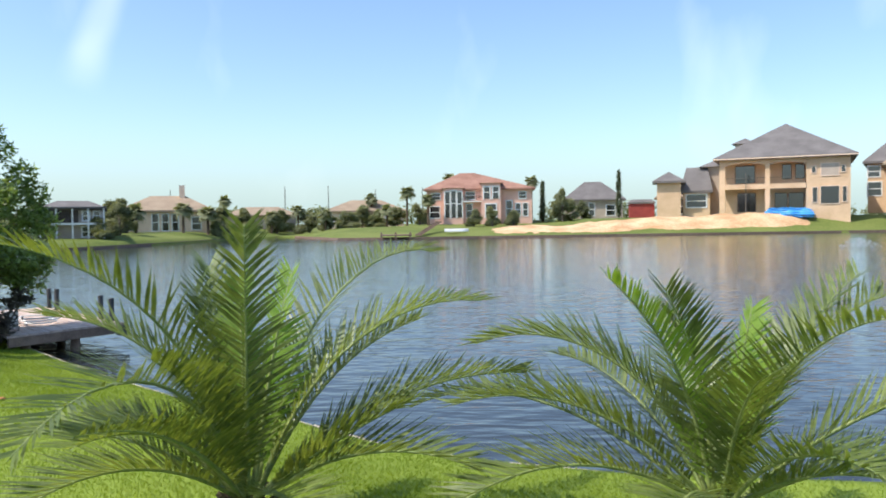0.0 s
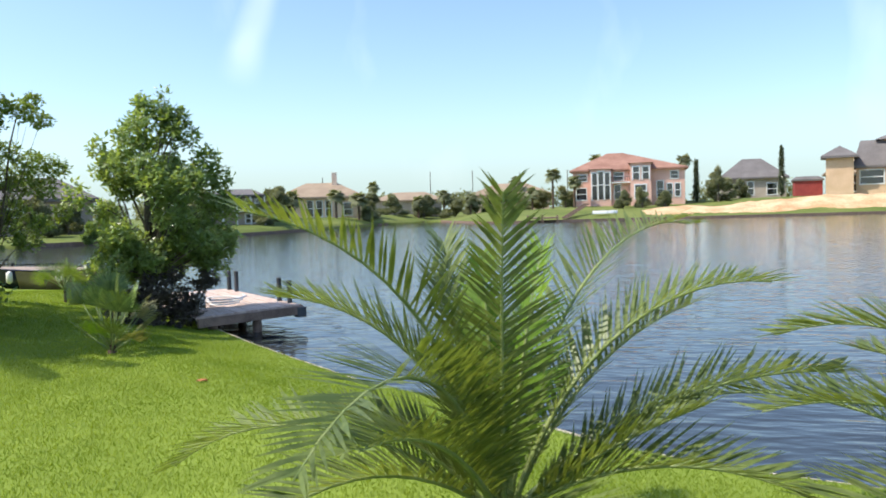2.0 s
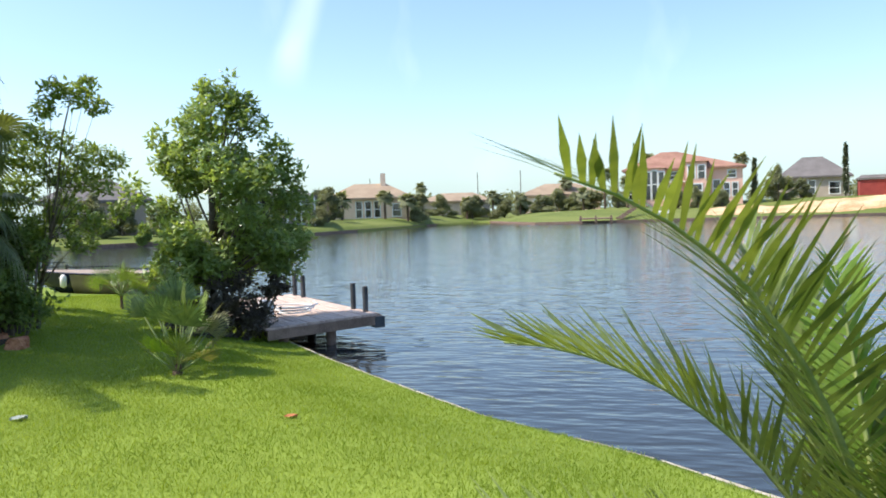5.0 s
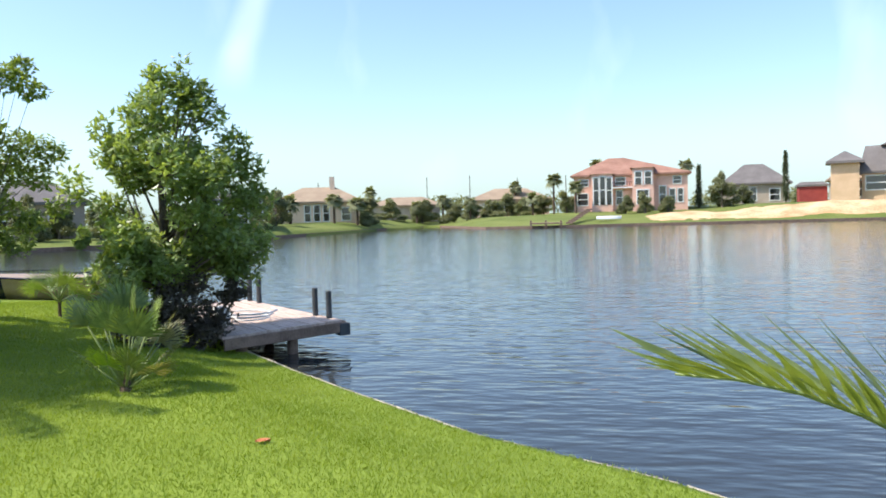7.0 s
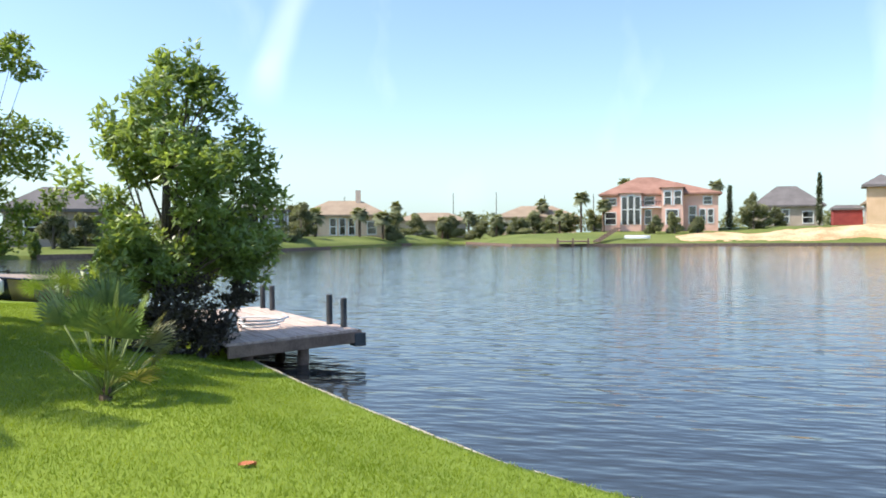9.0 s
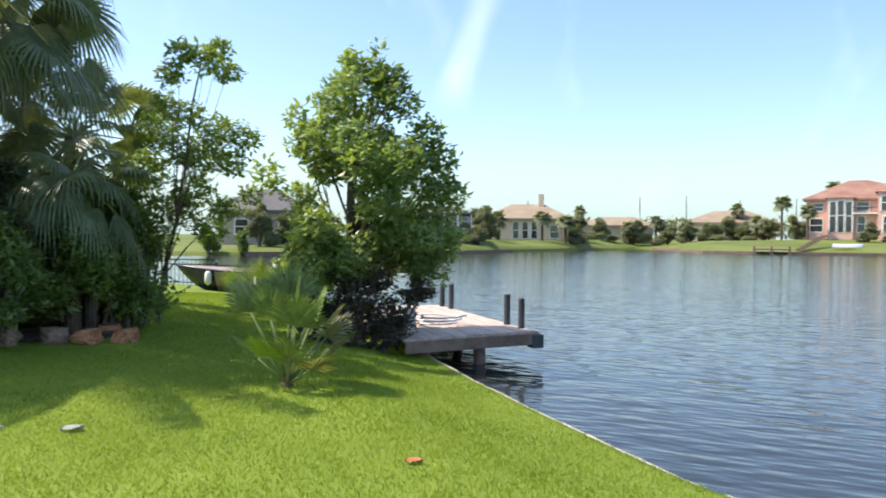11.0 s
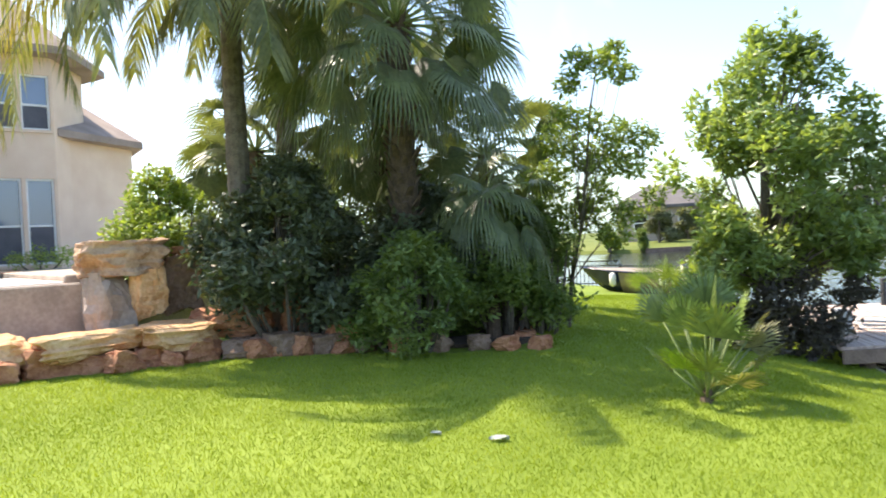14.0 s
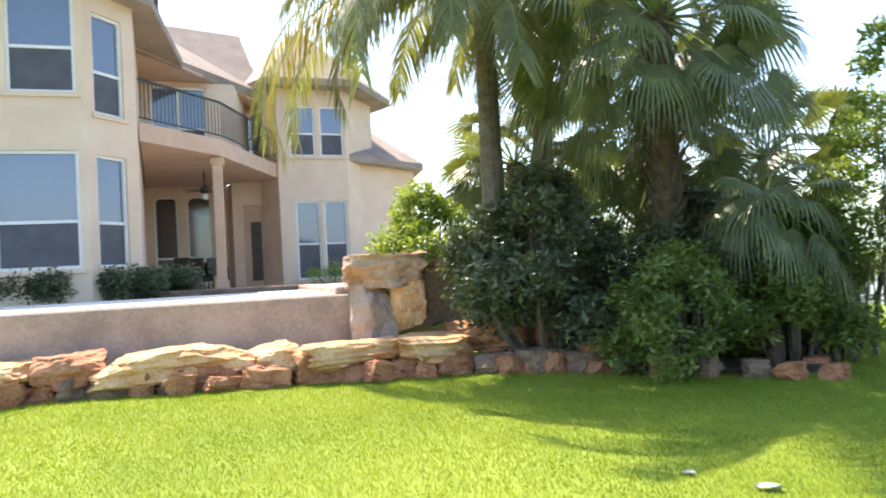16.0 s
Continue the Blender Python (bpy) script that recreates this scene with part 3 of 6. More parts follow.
def fan_palm(x, y, z, height, leaves, radius, stalk, label, mat=LEAF_FAN, trunk_r=0.12, segs=34, name="fan_palm", group="", low=-35, high=80, lean=(0, 0), hang=0.3, seed=3, nod=0.35, seg_w=2.1, roll=0.5, dry=0, turn=1.0, boots=0):
    r = random.Random(seed)
    p = thing(name, Matrix.Translation((x, y, z)), label, "palm", group)
    top = Vector((lean[0], lean[1], height))
    n = 14
    t = part("trunk", Geo().tube([(lean[0] * (i / n) ** 1.5, lean[1] * (i / n) ** 1.5, -0.2 + (height + 0.2) * i / n) for i in range(n + 1)], [trunk_r * (1.15 - 0.2 * i / n) * (1 if i % 2 else 0.93) for i in range(n + 1)], 12), TRUNK, p)
    if boots:
        boot = bpy.data.meshes.new("leaf_base")
        bg = Geo().box(-0.02, -0.05, -0.012, 0.16, 0.05, 0.012)
        bg.v = [(x, y * (1 - 2.6 * max(x, 0)), z) for x, y, z in bg.v]
        boot.from_pydata(bg.v, [], bg.f)
        boot.materials.append(TRUNK)
        for i in range(boots):
            q = 0.35 + 0.65 * (i + 0.5) / boots
            a = i * 2.39996
            piece("leaf_base", boot, t, Matrix.Translation((lean[0] * q ** 1.5 + trunk_r * 0.9 * math.cos(a), lean[1] * q ** 1.5 + trunk_r * 0.9 * math.sin(a), height * q)) @ Matrix.Rotation(a, 4, "Z") @ Matrix.Rotation(radians(r.uniform(-75, -40)), 4, "Y"))
    for i in range(leaves):
        az = i * 2.39996 + r.uniform(-0.2, 0.2)
        u = (i + 0.5) / leaves
        el = radians(high + (low - high) * u + r.uniform(-8, 8))
        L = stalk * r.uniform(0.6, 1.2)
        d = Vector((math.cos(el) * math.cos(az), math.cos(el) * math.sin(az), math.sin(el)))
        c = d * L + Vector((0, 0, -0.12 * L))
        side = Vector((-math.sin(az), math.cos(az), 0))
        up = side.cross(d).normalized()
        if up.z < 0:
            up = -up
        out = (d - Vector((0, 0, nod))).normalized()
        up = (up - out * up.dot(out)).normalized()
        up = Matrix.Rotation(r.uniform(-roll, roll), 3, out) @ up
        g = Geo()
        fan_leaf(g, c, out, up, radius * r.uniform(0.85, 1.1), segs, radius * seg_w / segs, hang=hang * (0.6 + u), r=r, turn=turn)
        f = part("fan_leaf", g, LEAF_PALE if dry and i % dry == dry - 1 else mat, p)
        f.location = top
        part("stalk", Geo().tube([(0, 0, 0), tuple(d * L * 0.5), tuple(c)], [0.018, 0.013, 0.009], 5), RACHIS, f)
    return p


def leaf_cloud(geo, centre, radii, count, size, r, hollow=0.55, squash=1.0):
    """Many small pointed leaves about the shell of an uneven clump."""
    cx, cy, cz = centre
    for _ in range(count):
        d = Vector((r.gauss(0, 1), r.gauss(0, 1), r.gauss(0, 1))).normalized()
        k = hollow + (1 - hollow) * r.random() ** 0.6
        k *= 0.8 + 0.45 * noise.noise((d.x * 1.7 + cx, d.y * 1.7 + cy, d.z * 1.7 + cz))
        p = Vector((cx + d.x * radii[0] * k, cy + d.y * radii[1] * k, cz + d.z * radii[2] * k))
        a = Vector((r.gauss(0, 1), r.gauss(0, 1), r.gauss(0, 0.7) - 0.2)).normalized()
        b = a.cross(Vector((r.gauss(0, 0.5), r.gauss(0, 0.5), 1))).normalized()
        s = size * r.uniform(0.6, 1.25)
        o = len(geo.v)
        up = a.cross(b) * s * 0.10
        geo.v += [tuple(p), tuple(p + a * s * 0.5 + b * s * 0.25 + up), tuple(p + a * s - up), tuple(p + a * s * 0.5 - b * s * 0.25 + up)]
        geo.f += [(o, o + 1, o + 2), (o, o + 2, o + 3)]


def broad_tree(name, x, y, z, clumps, trunk_pts, trunk_r, mat, leaf, per, label, category="tree", seed=1, group=""):
    """A tapered trunk, a limb to every clump, and leaves about the clumps."""
    r = random.Random(seed)
    t = thing(name, Matrix.Translation((x, y, z)), label, category, group)
    n = len(trunk_pts) - 1
    tr = part("trunk", Geo().tube([(0, 0, -0.15)] + list(trunk_pts), [trunk_r * 1.35] + [trunk_r * (1 - 0.75 * i / n) for i in range(n + 1)], 10), BARK, t, smooth=True)
    crown = Geo()
    for cx, cy, cz, rx, rz in clumps:
        a = Vector(trunk_pts[min(n, max(0, int(n * 0.25) + r.randrange(0, max(1, n - 1))))])
        if a.z > cz:
            a = Vector(trunk_pts[max(0, n // 3)])
        c = Vector((cx, cy, cz))
        mid = a.lerp(c, 0.5) + Vector((r.uniform(-0.05, 0.05), r.uniform(-0.05, 0.05), 0.06))
        part("limb", Geo().tube([tuple(a), tuple(mid), tuple(c)], [trunk_r * 0.26, trunk_r * 0.17, trunk_r * 0.06], 6), BARK, t, smooth=True)
        leaf_cloud(crown, (cx, cy, cz), (rx, rx, rz), int(per * rx * rx * 4), leaf, r)
    part("crown", crown, mat, t)
    return t


def shrub(name, x, y, z, clumps, mat, leaf, per, label, seed=1, group="", category="shrub"):
    r = random.Random(seed)
    t = thing(name, Matrix.Translation((x, y, z)), label, category, group)
    crown = Geo()
    for cx, cy, cz, rx, rz in clumps:
        leaf_cloud(crown, (cx, cy, cz), (rx, rx, rz), int(per * rx * rx * 4), leaf, r, hollow=0.35)
        part("stem", Geo().tube([(cx * 0.4, cy * 0.4, -0.1), (cx * 0.8, cy * 0.8, cz * 0.5), (cx, cy, cz)], [0.03, 0.02, 0.008], 5), BARK, t)
    part("foliage", crown, mat, t)
    return t


def clump_set(seed, n, spread, z0, z1, r0, r1, taper=0.6):
    r = random.Random(seed)
    out = []
    for i in range(n):
        u = (i + r.random()) / n
        z = z0 + (z1 - z0) * u
        w = spread * (math.sin(math.pi * (0.15 + 0.85 * u) ** 0.8) ** 0.7) * (1 - taper * u * 0.4)
        a = r.uniform(0, 2 * math.pi)
        k = w * math.sqrt(r.uniform(0.15, 1))
        q = r.uniform(r0, r1) * (1 - 0.3 * u)
        out.append((k * math.cos(a), k * math.sin(a), z, q, q * 0.8))
    return out


# tree beside the dock
def crown_clumps(seed, n, zs, rs, c0, c1):
    """Clumps filling a crown of the radii rs at the heights zs, smaller and more upright near the top."""
    r = random.Random(seed)
    out = []
    while len(out) < n:
        z = zs[0] + (zs[-1] - zs[0]) * r.random()
        w = curve_at(zs, rs, z)
        if r.random() > (w / max(rs)) ** 1.2 + 0.12:
            continue
        a, k = r.uniform(0, 2 * math.pi), w * math.sqrt(r.uniform(0.1, 1))
        bump = 0.8 + 0.35 * noise.noise((math.cos(a) * 1.3, math.sin(a) * 1.3, z * 1.1 + seed))
        q = r.uniform(c0, c1)
        out.append((k * bump * math.cos(a), k * bump * math.sin(a), z, q, q * r.uniform(0.75, 1.15)))
    return out


TZ = lawn_z(-8.35, 13.0)
OAK = crown_clumps(11, 82, (0.8, 1.1, 1.7, 2.4, 3.0, 3.5, 3.85), (0.8, 1.25, 1.45, 1.28, 0.9, 0.5, 0.2), 0.17, 0.36)
OAK += [(-0.22, -0.1, 3.85, 0.16, 0.30), (0.12, 0.06, 3.98, 0.15, 0.30), (0.42, 0.2, 3.62, 0.15, 0.28), (-0.85, -0.4, 3.1, 0.2, 0.3), (-1.15, -0.55, 2.3, 0.25, 0.3),
        (0.75, 0.45, 2.9, 0.3, 0.3), (0.95, 0.5, 2.55, 0.3, 0.28), (0.5, 0.28, 3.3, 0.24, 0.3), (1.1, 0.55, 1.5, 0.28, 0.26), (1.12, 0.55, 2.05, 0.3, 0.28), (0.95, 0.42, 1.05, 0.3, 0.3), (1.05, 0.45, 1.3, 0.32, 0.28), (0.8, 0.35, 1.15, 0.3, 0.3), (0.9, 0.4, 1.75, 0.34, 0.3), (0.95, 0.4, 2.2, 0.32, 0.28), (0.75, 0.3, 2.6, 0.28, 0.28), (-0.5, -0.2, 0.95, 0.3, 0.25)]
broad_tree("oak_tree", -8.35, 13.0, TZ, [(a + 0.1 + 0.03 * c, b + 0.05 + 0.02 * c, c, q, w) for a, b, c, q, w in OAK], [(0, 0, 0), (0.03, 0, 0.7), (0.08, 0.03, 1.5), (0.05, 0, 2.4), (0.1, 0.05, 3.6)], 0.07, LEAF_TREE, 0.12, 600, "young leafy green tree beside the wooden dock", seed=21)
# dark low shrub under it
shrub("dock_shrub", -8.15, 12.75, TZ, [(0, 0, 0.35, 0.5, 0.45), (0.45, 0.3, 0.4, 0.42, 0.38), (-0.35, -0.2, 0.35, 0.45, 0.4), (0.75, 0.5, 0.68, 0.26, 0.16), (0.85, 0.52, 0.72, 0.2, 0.08), (0.8, 0.5, 0.86, 0.16, 0.09), (0.2, -0.2, 0.65, 0.4, 0.35), (0.4, 0.1, 0.85, 0.25, 0.2), (0.5, 0.2, 0.2, 0.4, 0.3), (0.1, -0.3, 0.2, 0.45, 0.3)], LEAF_RED, 0.085, 1300, "dark burgundy-green shrub at the landward end of the dock", seed=5)
# tree behind the fan palms
broad_tree("slender_tree", -10.3, 11.5, lawn_z(-10.3, 11.5), [(0.95, -0.75, 3.05, 0.2, 0.18), (1.05, -0.7, 3.3, 0.2, 0.18), (1.2, -0.45, 3.25, 0.27, 0.2), (1.45, -0.35, 3.1, 0.2, 0.16), (1.25, -0.25, 3.42, 0.18, 0.14), (0.7, -0.2, 2.65, 0.24, 0.2), (0.85, 0.15, 2.48, 0.32, 0.24), (1.1, 0.4, 2.42, 0.24, 0.2), (0.95, 0.3, 2.1, 0.26, 0.22), (0.6, 0.2, 2.15, 0.34, 0.26), (0.4, 0.05, 2.25, 0.32, 0.28), (0.9, 0.75, 1.7, 0.2, 0.16), (0.5, -0.4, 2.75, 0.22, 0.2), (0.3, 0.3, 1.75, 0.36, 0.3), (0.65, 0.55, 1.5, 0.26, 0.2), (0.1, -0.1, 2.5, 0.34, 0.3), (0.0, 0.3, 1.5, 0.36, 0.3), (-0.2, 0.0, 2.0, 0.4, 0.35), (0.35, 0.6, 1.25, 0.3, 0.22)], [(0, 0, 0), (0.05, 0.03, 0.6), (0.2, 0.1, 1.3), (0.45, 0.0, 2.0), (0.8, -0.25, 2.75), (1.1, -0.42, 3.2)], 0.032, LEAF_LIGHT, 0.09, 950, "slender tree with sparse light-green leaves behind the palms", seed=4)
# fan palm, low fan palm and the small ones on the lawn
fan_palm(-11.1, 9.5, 0.2, 3.95, 86, 0.64, 1.3, "tall fan palm with broad drooping green leaves in the planting bed", trunk_r=0.17, segs=34, low=-50, high=78, seed=8, hang=0.5, nod=0.25, seg_w=1.0, roll=1.5, boots=90, turn=0.85)
fan_palm(-13.4, 10.6, 0.2, 3.2, 40, 0.6, 1.1, "fan palm with ragged leaves at the back of the bed", trunk_r=0.16, segs=32, low=-65, high=75, seed=18, hang=0.4, nod=0.5, seg_w=1.35, roll=0.9)
fan_palm(-12.4, 11.9, 0.2, 2.5, 34, 0.58, 1.0, "fan palm half hidden behind the green bushes", trunk_r=0.14, segs=30, low=-60, high=70, seed=19, hang=0.4, nod=0.4, seg_w=1.35, roll=0.9)
fan_palm(-14.2, 8.8, 0.3, 2.6, 30, 0.58, 1.0, "fan palm with grey-green leaves behind the oleander", trunk_r=0.15, segs=30, low=-50, high=70, seed=20, hang=0.4, nod=0.4, seg_w=1.35, roll=0.9)
fan_palm(-10.3, 10.2, 0.2, 1.75, 18, 0.46, 0.65, "lower fan palm with hanging leaves in the planting bed", trunk_r=0.09, segs=28, low=-50, high=40, seed=9, hang=0.7, seg_w=1.2, turn=0.85)


def dwarf_palm(x, y, leaves, label):
    """A clump of stiff spiky fans on slender stems that rise from one root."""
    r = random.Random(12)
    p = thing("dwarf_fan_palm", Matrix.Translation((x, y, lawn_z(x, y))), label, "palm")
    part("root", Geo().tube([(0, 0, -0.1), (0, 0, 0.03), (0.01, 0, 0.12)], [0.06, 0.055, 0.035], 9), TRUNK, p)
    for az, el, stem, radius, turn, mat in leaves:
        a, e = radians(az), radians(el)
        d = Vector((math.cos(e) * math.cos(a), math.cos(e) * math.sin(a), math.sin(e)))
        bend = Vector((0, 0, -0.1 * stem * math.cos(e)))
        c = d * stem + bend
        out = (d + bend * 2).normalized()
        side = Vector((-math.sin(a), math.cos(a), 0))
        up = Matrix.Rotation(r.uniform(-0.9, 0.9), 3, out) @ side.cross(out).normalized()
        g = Geo()
        fan_leaf(g, c, out, up, radius, 26, radius * 0.043, split=0.5, fold=0.8, hang=0.05 + 0.12 * math.cos(e), r=r, turn=turn)
        f = part("fan_leaf", g, mat, p)
        part("stem", Geo().tube([(0, 0, 0.02), tuple(d * stem * 0.5 + bend * 0.3), tuple(c)], [0.016, 0.011, 0.007], 6), RACHIS, f, smooth=True)
    return p


# the stems: bearing, rise, length, fan radius and spread
dwarf_palm(-6.74, 9.52, [
    (40, 84, 0.74, 0.38, 0.50, LEAF_DWARF), (120, 80, 0.78, 0.38, 0.55, LEAF_DWARF), (220, 66, 0.76, 0.40, 0.50, LEAF_DWARF), (250, 76, 0.66, 0.36, 0.55, LEAF_DWARF), (20, 70, 0.68, 0.38, 0.60, LEAF_DWARF),
    (330, 72, 0.60, 0.36, 0.60, LEAF_DWARF), (165, 68, 0.70, 0.36, 0.55, LEAF_DWARF), (45, 58, 0.62, 0.36, 0.70, LEAF_PALE), (30, 44, 0.52, 0.34, 0.80, LEAF_PALE), (60, 50, 0.60, 0.34, 0.75, LEAF_PALE),
    (215, 48, 0.42, 0.33, 0.80, LEAF_DWARF), (265, 54, 0.40, 0.30, 0.75, LEAF_YOUNG), (310, 50, 0.42, 0.32, 0.80, LEAF_DWARF), (350, 36, 0.40, 0.30, 0.80, LEAF_PALE), (90, 60, 0.5, 0.34, 0.7, LEAF_DWARF)], "small clumping fan palm with some pale dry leaves in the lawn")
fan_palm(-11.2, 14.6, lawn_z(-11.2, 14.6), 0.25, 9, 0.34, 0.5, "little fan palm growing near the fence", mat=LEAF_SHRUB, trunk_r=0.03, segs=22, low=25, high=84, seed=13, hang=0.10, name="dwarf_fan_palm", nod=-0.05, seg_w=0.8, roll=0.8)


def queen_palm(x, y, z, h, fronds, label, lean=(0, 0), seed=1):
    r = random.Random(seed)
    p = thing("queen_palm", Matrix.Translation((x, y, z)), label, "palm", "queen palms in the planting bed")
    n = 16
    part("trunk", Geo().tube([(lean[0] * i / n, lean[1] * i / n, -0.2 + (h + 0.2) * i / n) for i in range(n + 1)], [0.15 * (1.1 - 0.25 * i / n) * (1 if i % 2 else 0.95) for i in range(n + 1)], 12), BARK, p)
    for az, el, le, dr, mat in fronds:
        frond(p, az, el, le, dr, 0.55, 0.03, 70, mat, 0.022, start=0.15, lift=-12, hang=0.75, sweep=62, base=(lean[0], lean[1], h), power=1.0)
    return p


# the steep upright fronds are added out of view to shade the lawn
queen_palm(-12.2, 7.75, 0.25, 4.3, [(250, 50, 3.1, 165, LEAF_QUEEN), (275, 60, 2.6, 155, LEAF_QUEEN), (300, 58, 2.6, 150, LEAF_QUEEN), (330, 50, 2.5, 150, LEAF_QUEEN), (20, 55, 2.6, 150, LEAF_QUEEN), (70, 60, 2.6, 150, LEAF_QUEEN), (115, 55, 2.6, 145, LEAF_QUEEN), (160, 50, 2.6, 145, LEAF_QUEEN), (205, 55, 2.6, 150, LEAF_QUEEN), (254, 46, 4.3, 158, LEAF_DRY), (246, 54, 4.6, 160, LEAF_QUEEN), (236, 50, 4.2, 155, LEAF_QUEEN), (310, 52, 3.8, 160, LEAF_QUEEN), (355, 20, 2.2, 110, LEAF_QUEEN), (270, 74, 3.0, 62, LEAF_QUEEN), (292, 66, 3.1, 80, LEAF_QUEEN), (318, 72, 2.9, 70, LEAF_QUEEN), (345, 68, 2.9, 75, LEAF_QUEEN), (15, 76, 2.8, 60, LEAF_QUEEN), (60, 80, 2.6, 45, LEAF_QUEEN), (262, 62, 3.0, 120, LEAF_QUEEN), (240, 70, 3.1, 110, LEAF_QUEEN), (285, 45, 2.6, 120, LEAF_QUEEN), (225, 60, 2.8, 130, LEAF_QUEEN)], "tall queen palm with drooping yellow-tipped fronds beside the pool wall", seed=2)
queen_palm(-12.9, 8.5, 0.25, 4.5, [(i * 40 + 10, 50, 2.4, 140, LEAF_QUEEN) for i in range(9)], "tall queen palm with shaggy drooping fronds in the planting bed", lean=(0.2, 0.3), seed=3)

# shrubs of the bed
shrub("green_bush", -10.3, 11.0, 0.05, clump_set(36, 26, 0.62, 0.45, 1.75, 0.26, 0.42, 0.3), LEAF_SHRUB, 0.09, 700, "light green bush round the slender tree", seed=36)
shrub("oleander", -11.8, 8.2, 0.2, clump_set(31, 42, 1.15, 0.35, 2.2, 0.32, 0.52, 0.3), LEAF_DARK, 0.12, 760, "dense dark-green oleander bush in the planting bed", seed=31)
shrub("oleander", -11.5, 9.9, 0.15, clump_set(32, 40, 1.2, 0.35, 1.9, 0.32, 0.5, 0.3), LEAF_DARK, 0.12, 700, "dense dark-green bush below the fan palm", seed=32)
shrub("green_bush", -10.45, 9.15, 0.1, clump_set(33, 34, 1.0, 0.15, 1.3, 0.24, 0.42, 0.3), LEAF_SHRUB, 0.09, 900, "bright green leafy bush at the front of the bed", seed=33)
shrub("green_bush", -10.5, 10.6, 0.1, clump_set(34, 34, 0.8, 0.3, 1.7, 0.32, 0.5, 0.3), LEAF_SHRUB, 0.10, 760, "bright green bush at the lakeward end of the bed", seed=34)
shrub("yellow_green_shrub", -13.6, 7.15, 0.7, clump_set(35, 24, 0.85, 0.3, 1.75, 0.3, 0.48, 0.3), LEAF_LIGHT, 0.10, 760, "light yellow-green shrub behind the boulder", seed=35)
shrub("bamboo_hedge", -15.5, 10.5, 0.3, clump_set(41, 26, 1.6, 0.5, 2.6, 0.4, 0.6, 0.3), LEAF_SHRUB, 0.13, 420, "green hedge at the back of the planting bed", seed=41)
shrub("bamboo_hedge", -14.2, 12.6, 0.1, clump_set(42, 22, 1.0, 0.4, 1.8, 0.35, 0.55, 0.3), LEAF_SHRUB, 0.12, 460, "green hedge between the bed and the fence", seed=42)

# ---------------------------------------------------------------- rock edging and pool


def boulder(sx, sy, sz, seed, flat=0.0, detail=4):
    """A broken block: a sphere cut by random planes, with rough faces."""
    r = random.Random(seed)
    cuts = [(Vector((1, 0, 0)), r.uniform(0.7, 0.95)), (Vector((-1, 0, 0)), r.uniform(0.7, 0.95)), (Vector((0, 1, 0)), r.uniform(0.75, 0.97)), (Vector((0, -1, 0)), r.uniform(0.75, 0.97)), (Vector((0, 0, 1)), flat or r.uniform(0.6, 0.9)), (Vector((0, 0, -1)), 0.8)]
    for _ in range(9):
        n = Vector((r.gauss(0, 1), r.gauss(0, 1), r.gauss(0, 0.8))).normalized()
        cuts.append((n, r.uniform(0.72, 0.98)))
    bm = bmesh.new()
    bmesh.ops.create_icosphere(bm, subdivisions=detail, radius=1.25)
    for v in bm.verts:
        q = v.co.copy()
        for n, k in cuts:
            over = q.dot(n) - k
            if over > 0:
                q -= n * over
        s = Vector((seed * 1.7, seed, 0))
        q *= 1 + 0.16 * noise.noise(q * 1.6 + s) + 0.09 * noise.noise(q * 4.5 + s) + 0.05 * noise.noise(q * 11 + s)
        q *= 1 - 0.14 * max(0, noise.noise(q * 2.7 - s) - 0.05) - 0.10 * abs(noise.noise(q * 6.5 - s))
        q += Vector((q.x, q.y, 0)) * 0.10 * noise.noise((seed, q.x * 0.8, q.z * 7))
        v.co = Vector((q.x * sx, q.y * sy, q.z * sz))
    bm.verts.index_update()
    g = Geo().add([v.co.copy() for v in bm.verts], [[v.index for v in f.verts] for f in bm.faces])
    bm.free()
    return g


def stone(name, x, y, z, sx, sy, sz, yaw, mat, seed, label, flat=0.0, group="stones edging the bed", tilt=0.0):
    ob = part(name, boulder(sx, sy, sz, seed, flat), mat)
    ob.matrix_world = Matrix.Translation((x, y, z)) @ Matrix.Rotation(radians(yaw), 4, "Z") @ Matrix.Rotation(radians(tilt), 4, "X")
    return tagged(ob, label, "rock", group)


# long yellow ledge stones on a broken red course, along the catch basin
ROCK_Y0, ROCK_Y1 = -6.0, 7.3


def rock_x(y):
    return curve_at((-6, 2, 5, 7, 8.2, 9.2, 10.2, 11.4), (-12.3, -12.25, -11.95, -11.75, -11.2, -10.3, -9.5, -9.6), y)


LEDGE = (1.0, 1.0, 0.6, 1.6, 0.65, 0.6, 1.9, 1.1, 1.4, 0.7)
yy, k = ROCK_Y1, 0
while yy > ROCK_Y0:
    L = LEDGE[k % len(LEDGE)]
    c = yy - L / 2
    stone("ledge_stone", rock_x(c) - 0.12 + spread_of(-0.05, 0.05), c, 0.47 + spread_of(-0.03, 0.03), 0.46, L * 0.6, spread_of(0.15, 0.22), spread_of(-5, 5) + 3, ROCK_RED if L == 0.65 else ROCK_YELLOW, 10 + k, "rounded red stone in the ledge" if L == 0.65 else "long flat yellow sandstone ledge stone, sunlit on top", flat=spread_of(0.7, 0.9), tilt=spread_of(-4, 4))
    yy -= L * 0.98
    k += 1
yy = ROCK_Y0
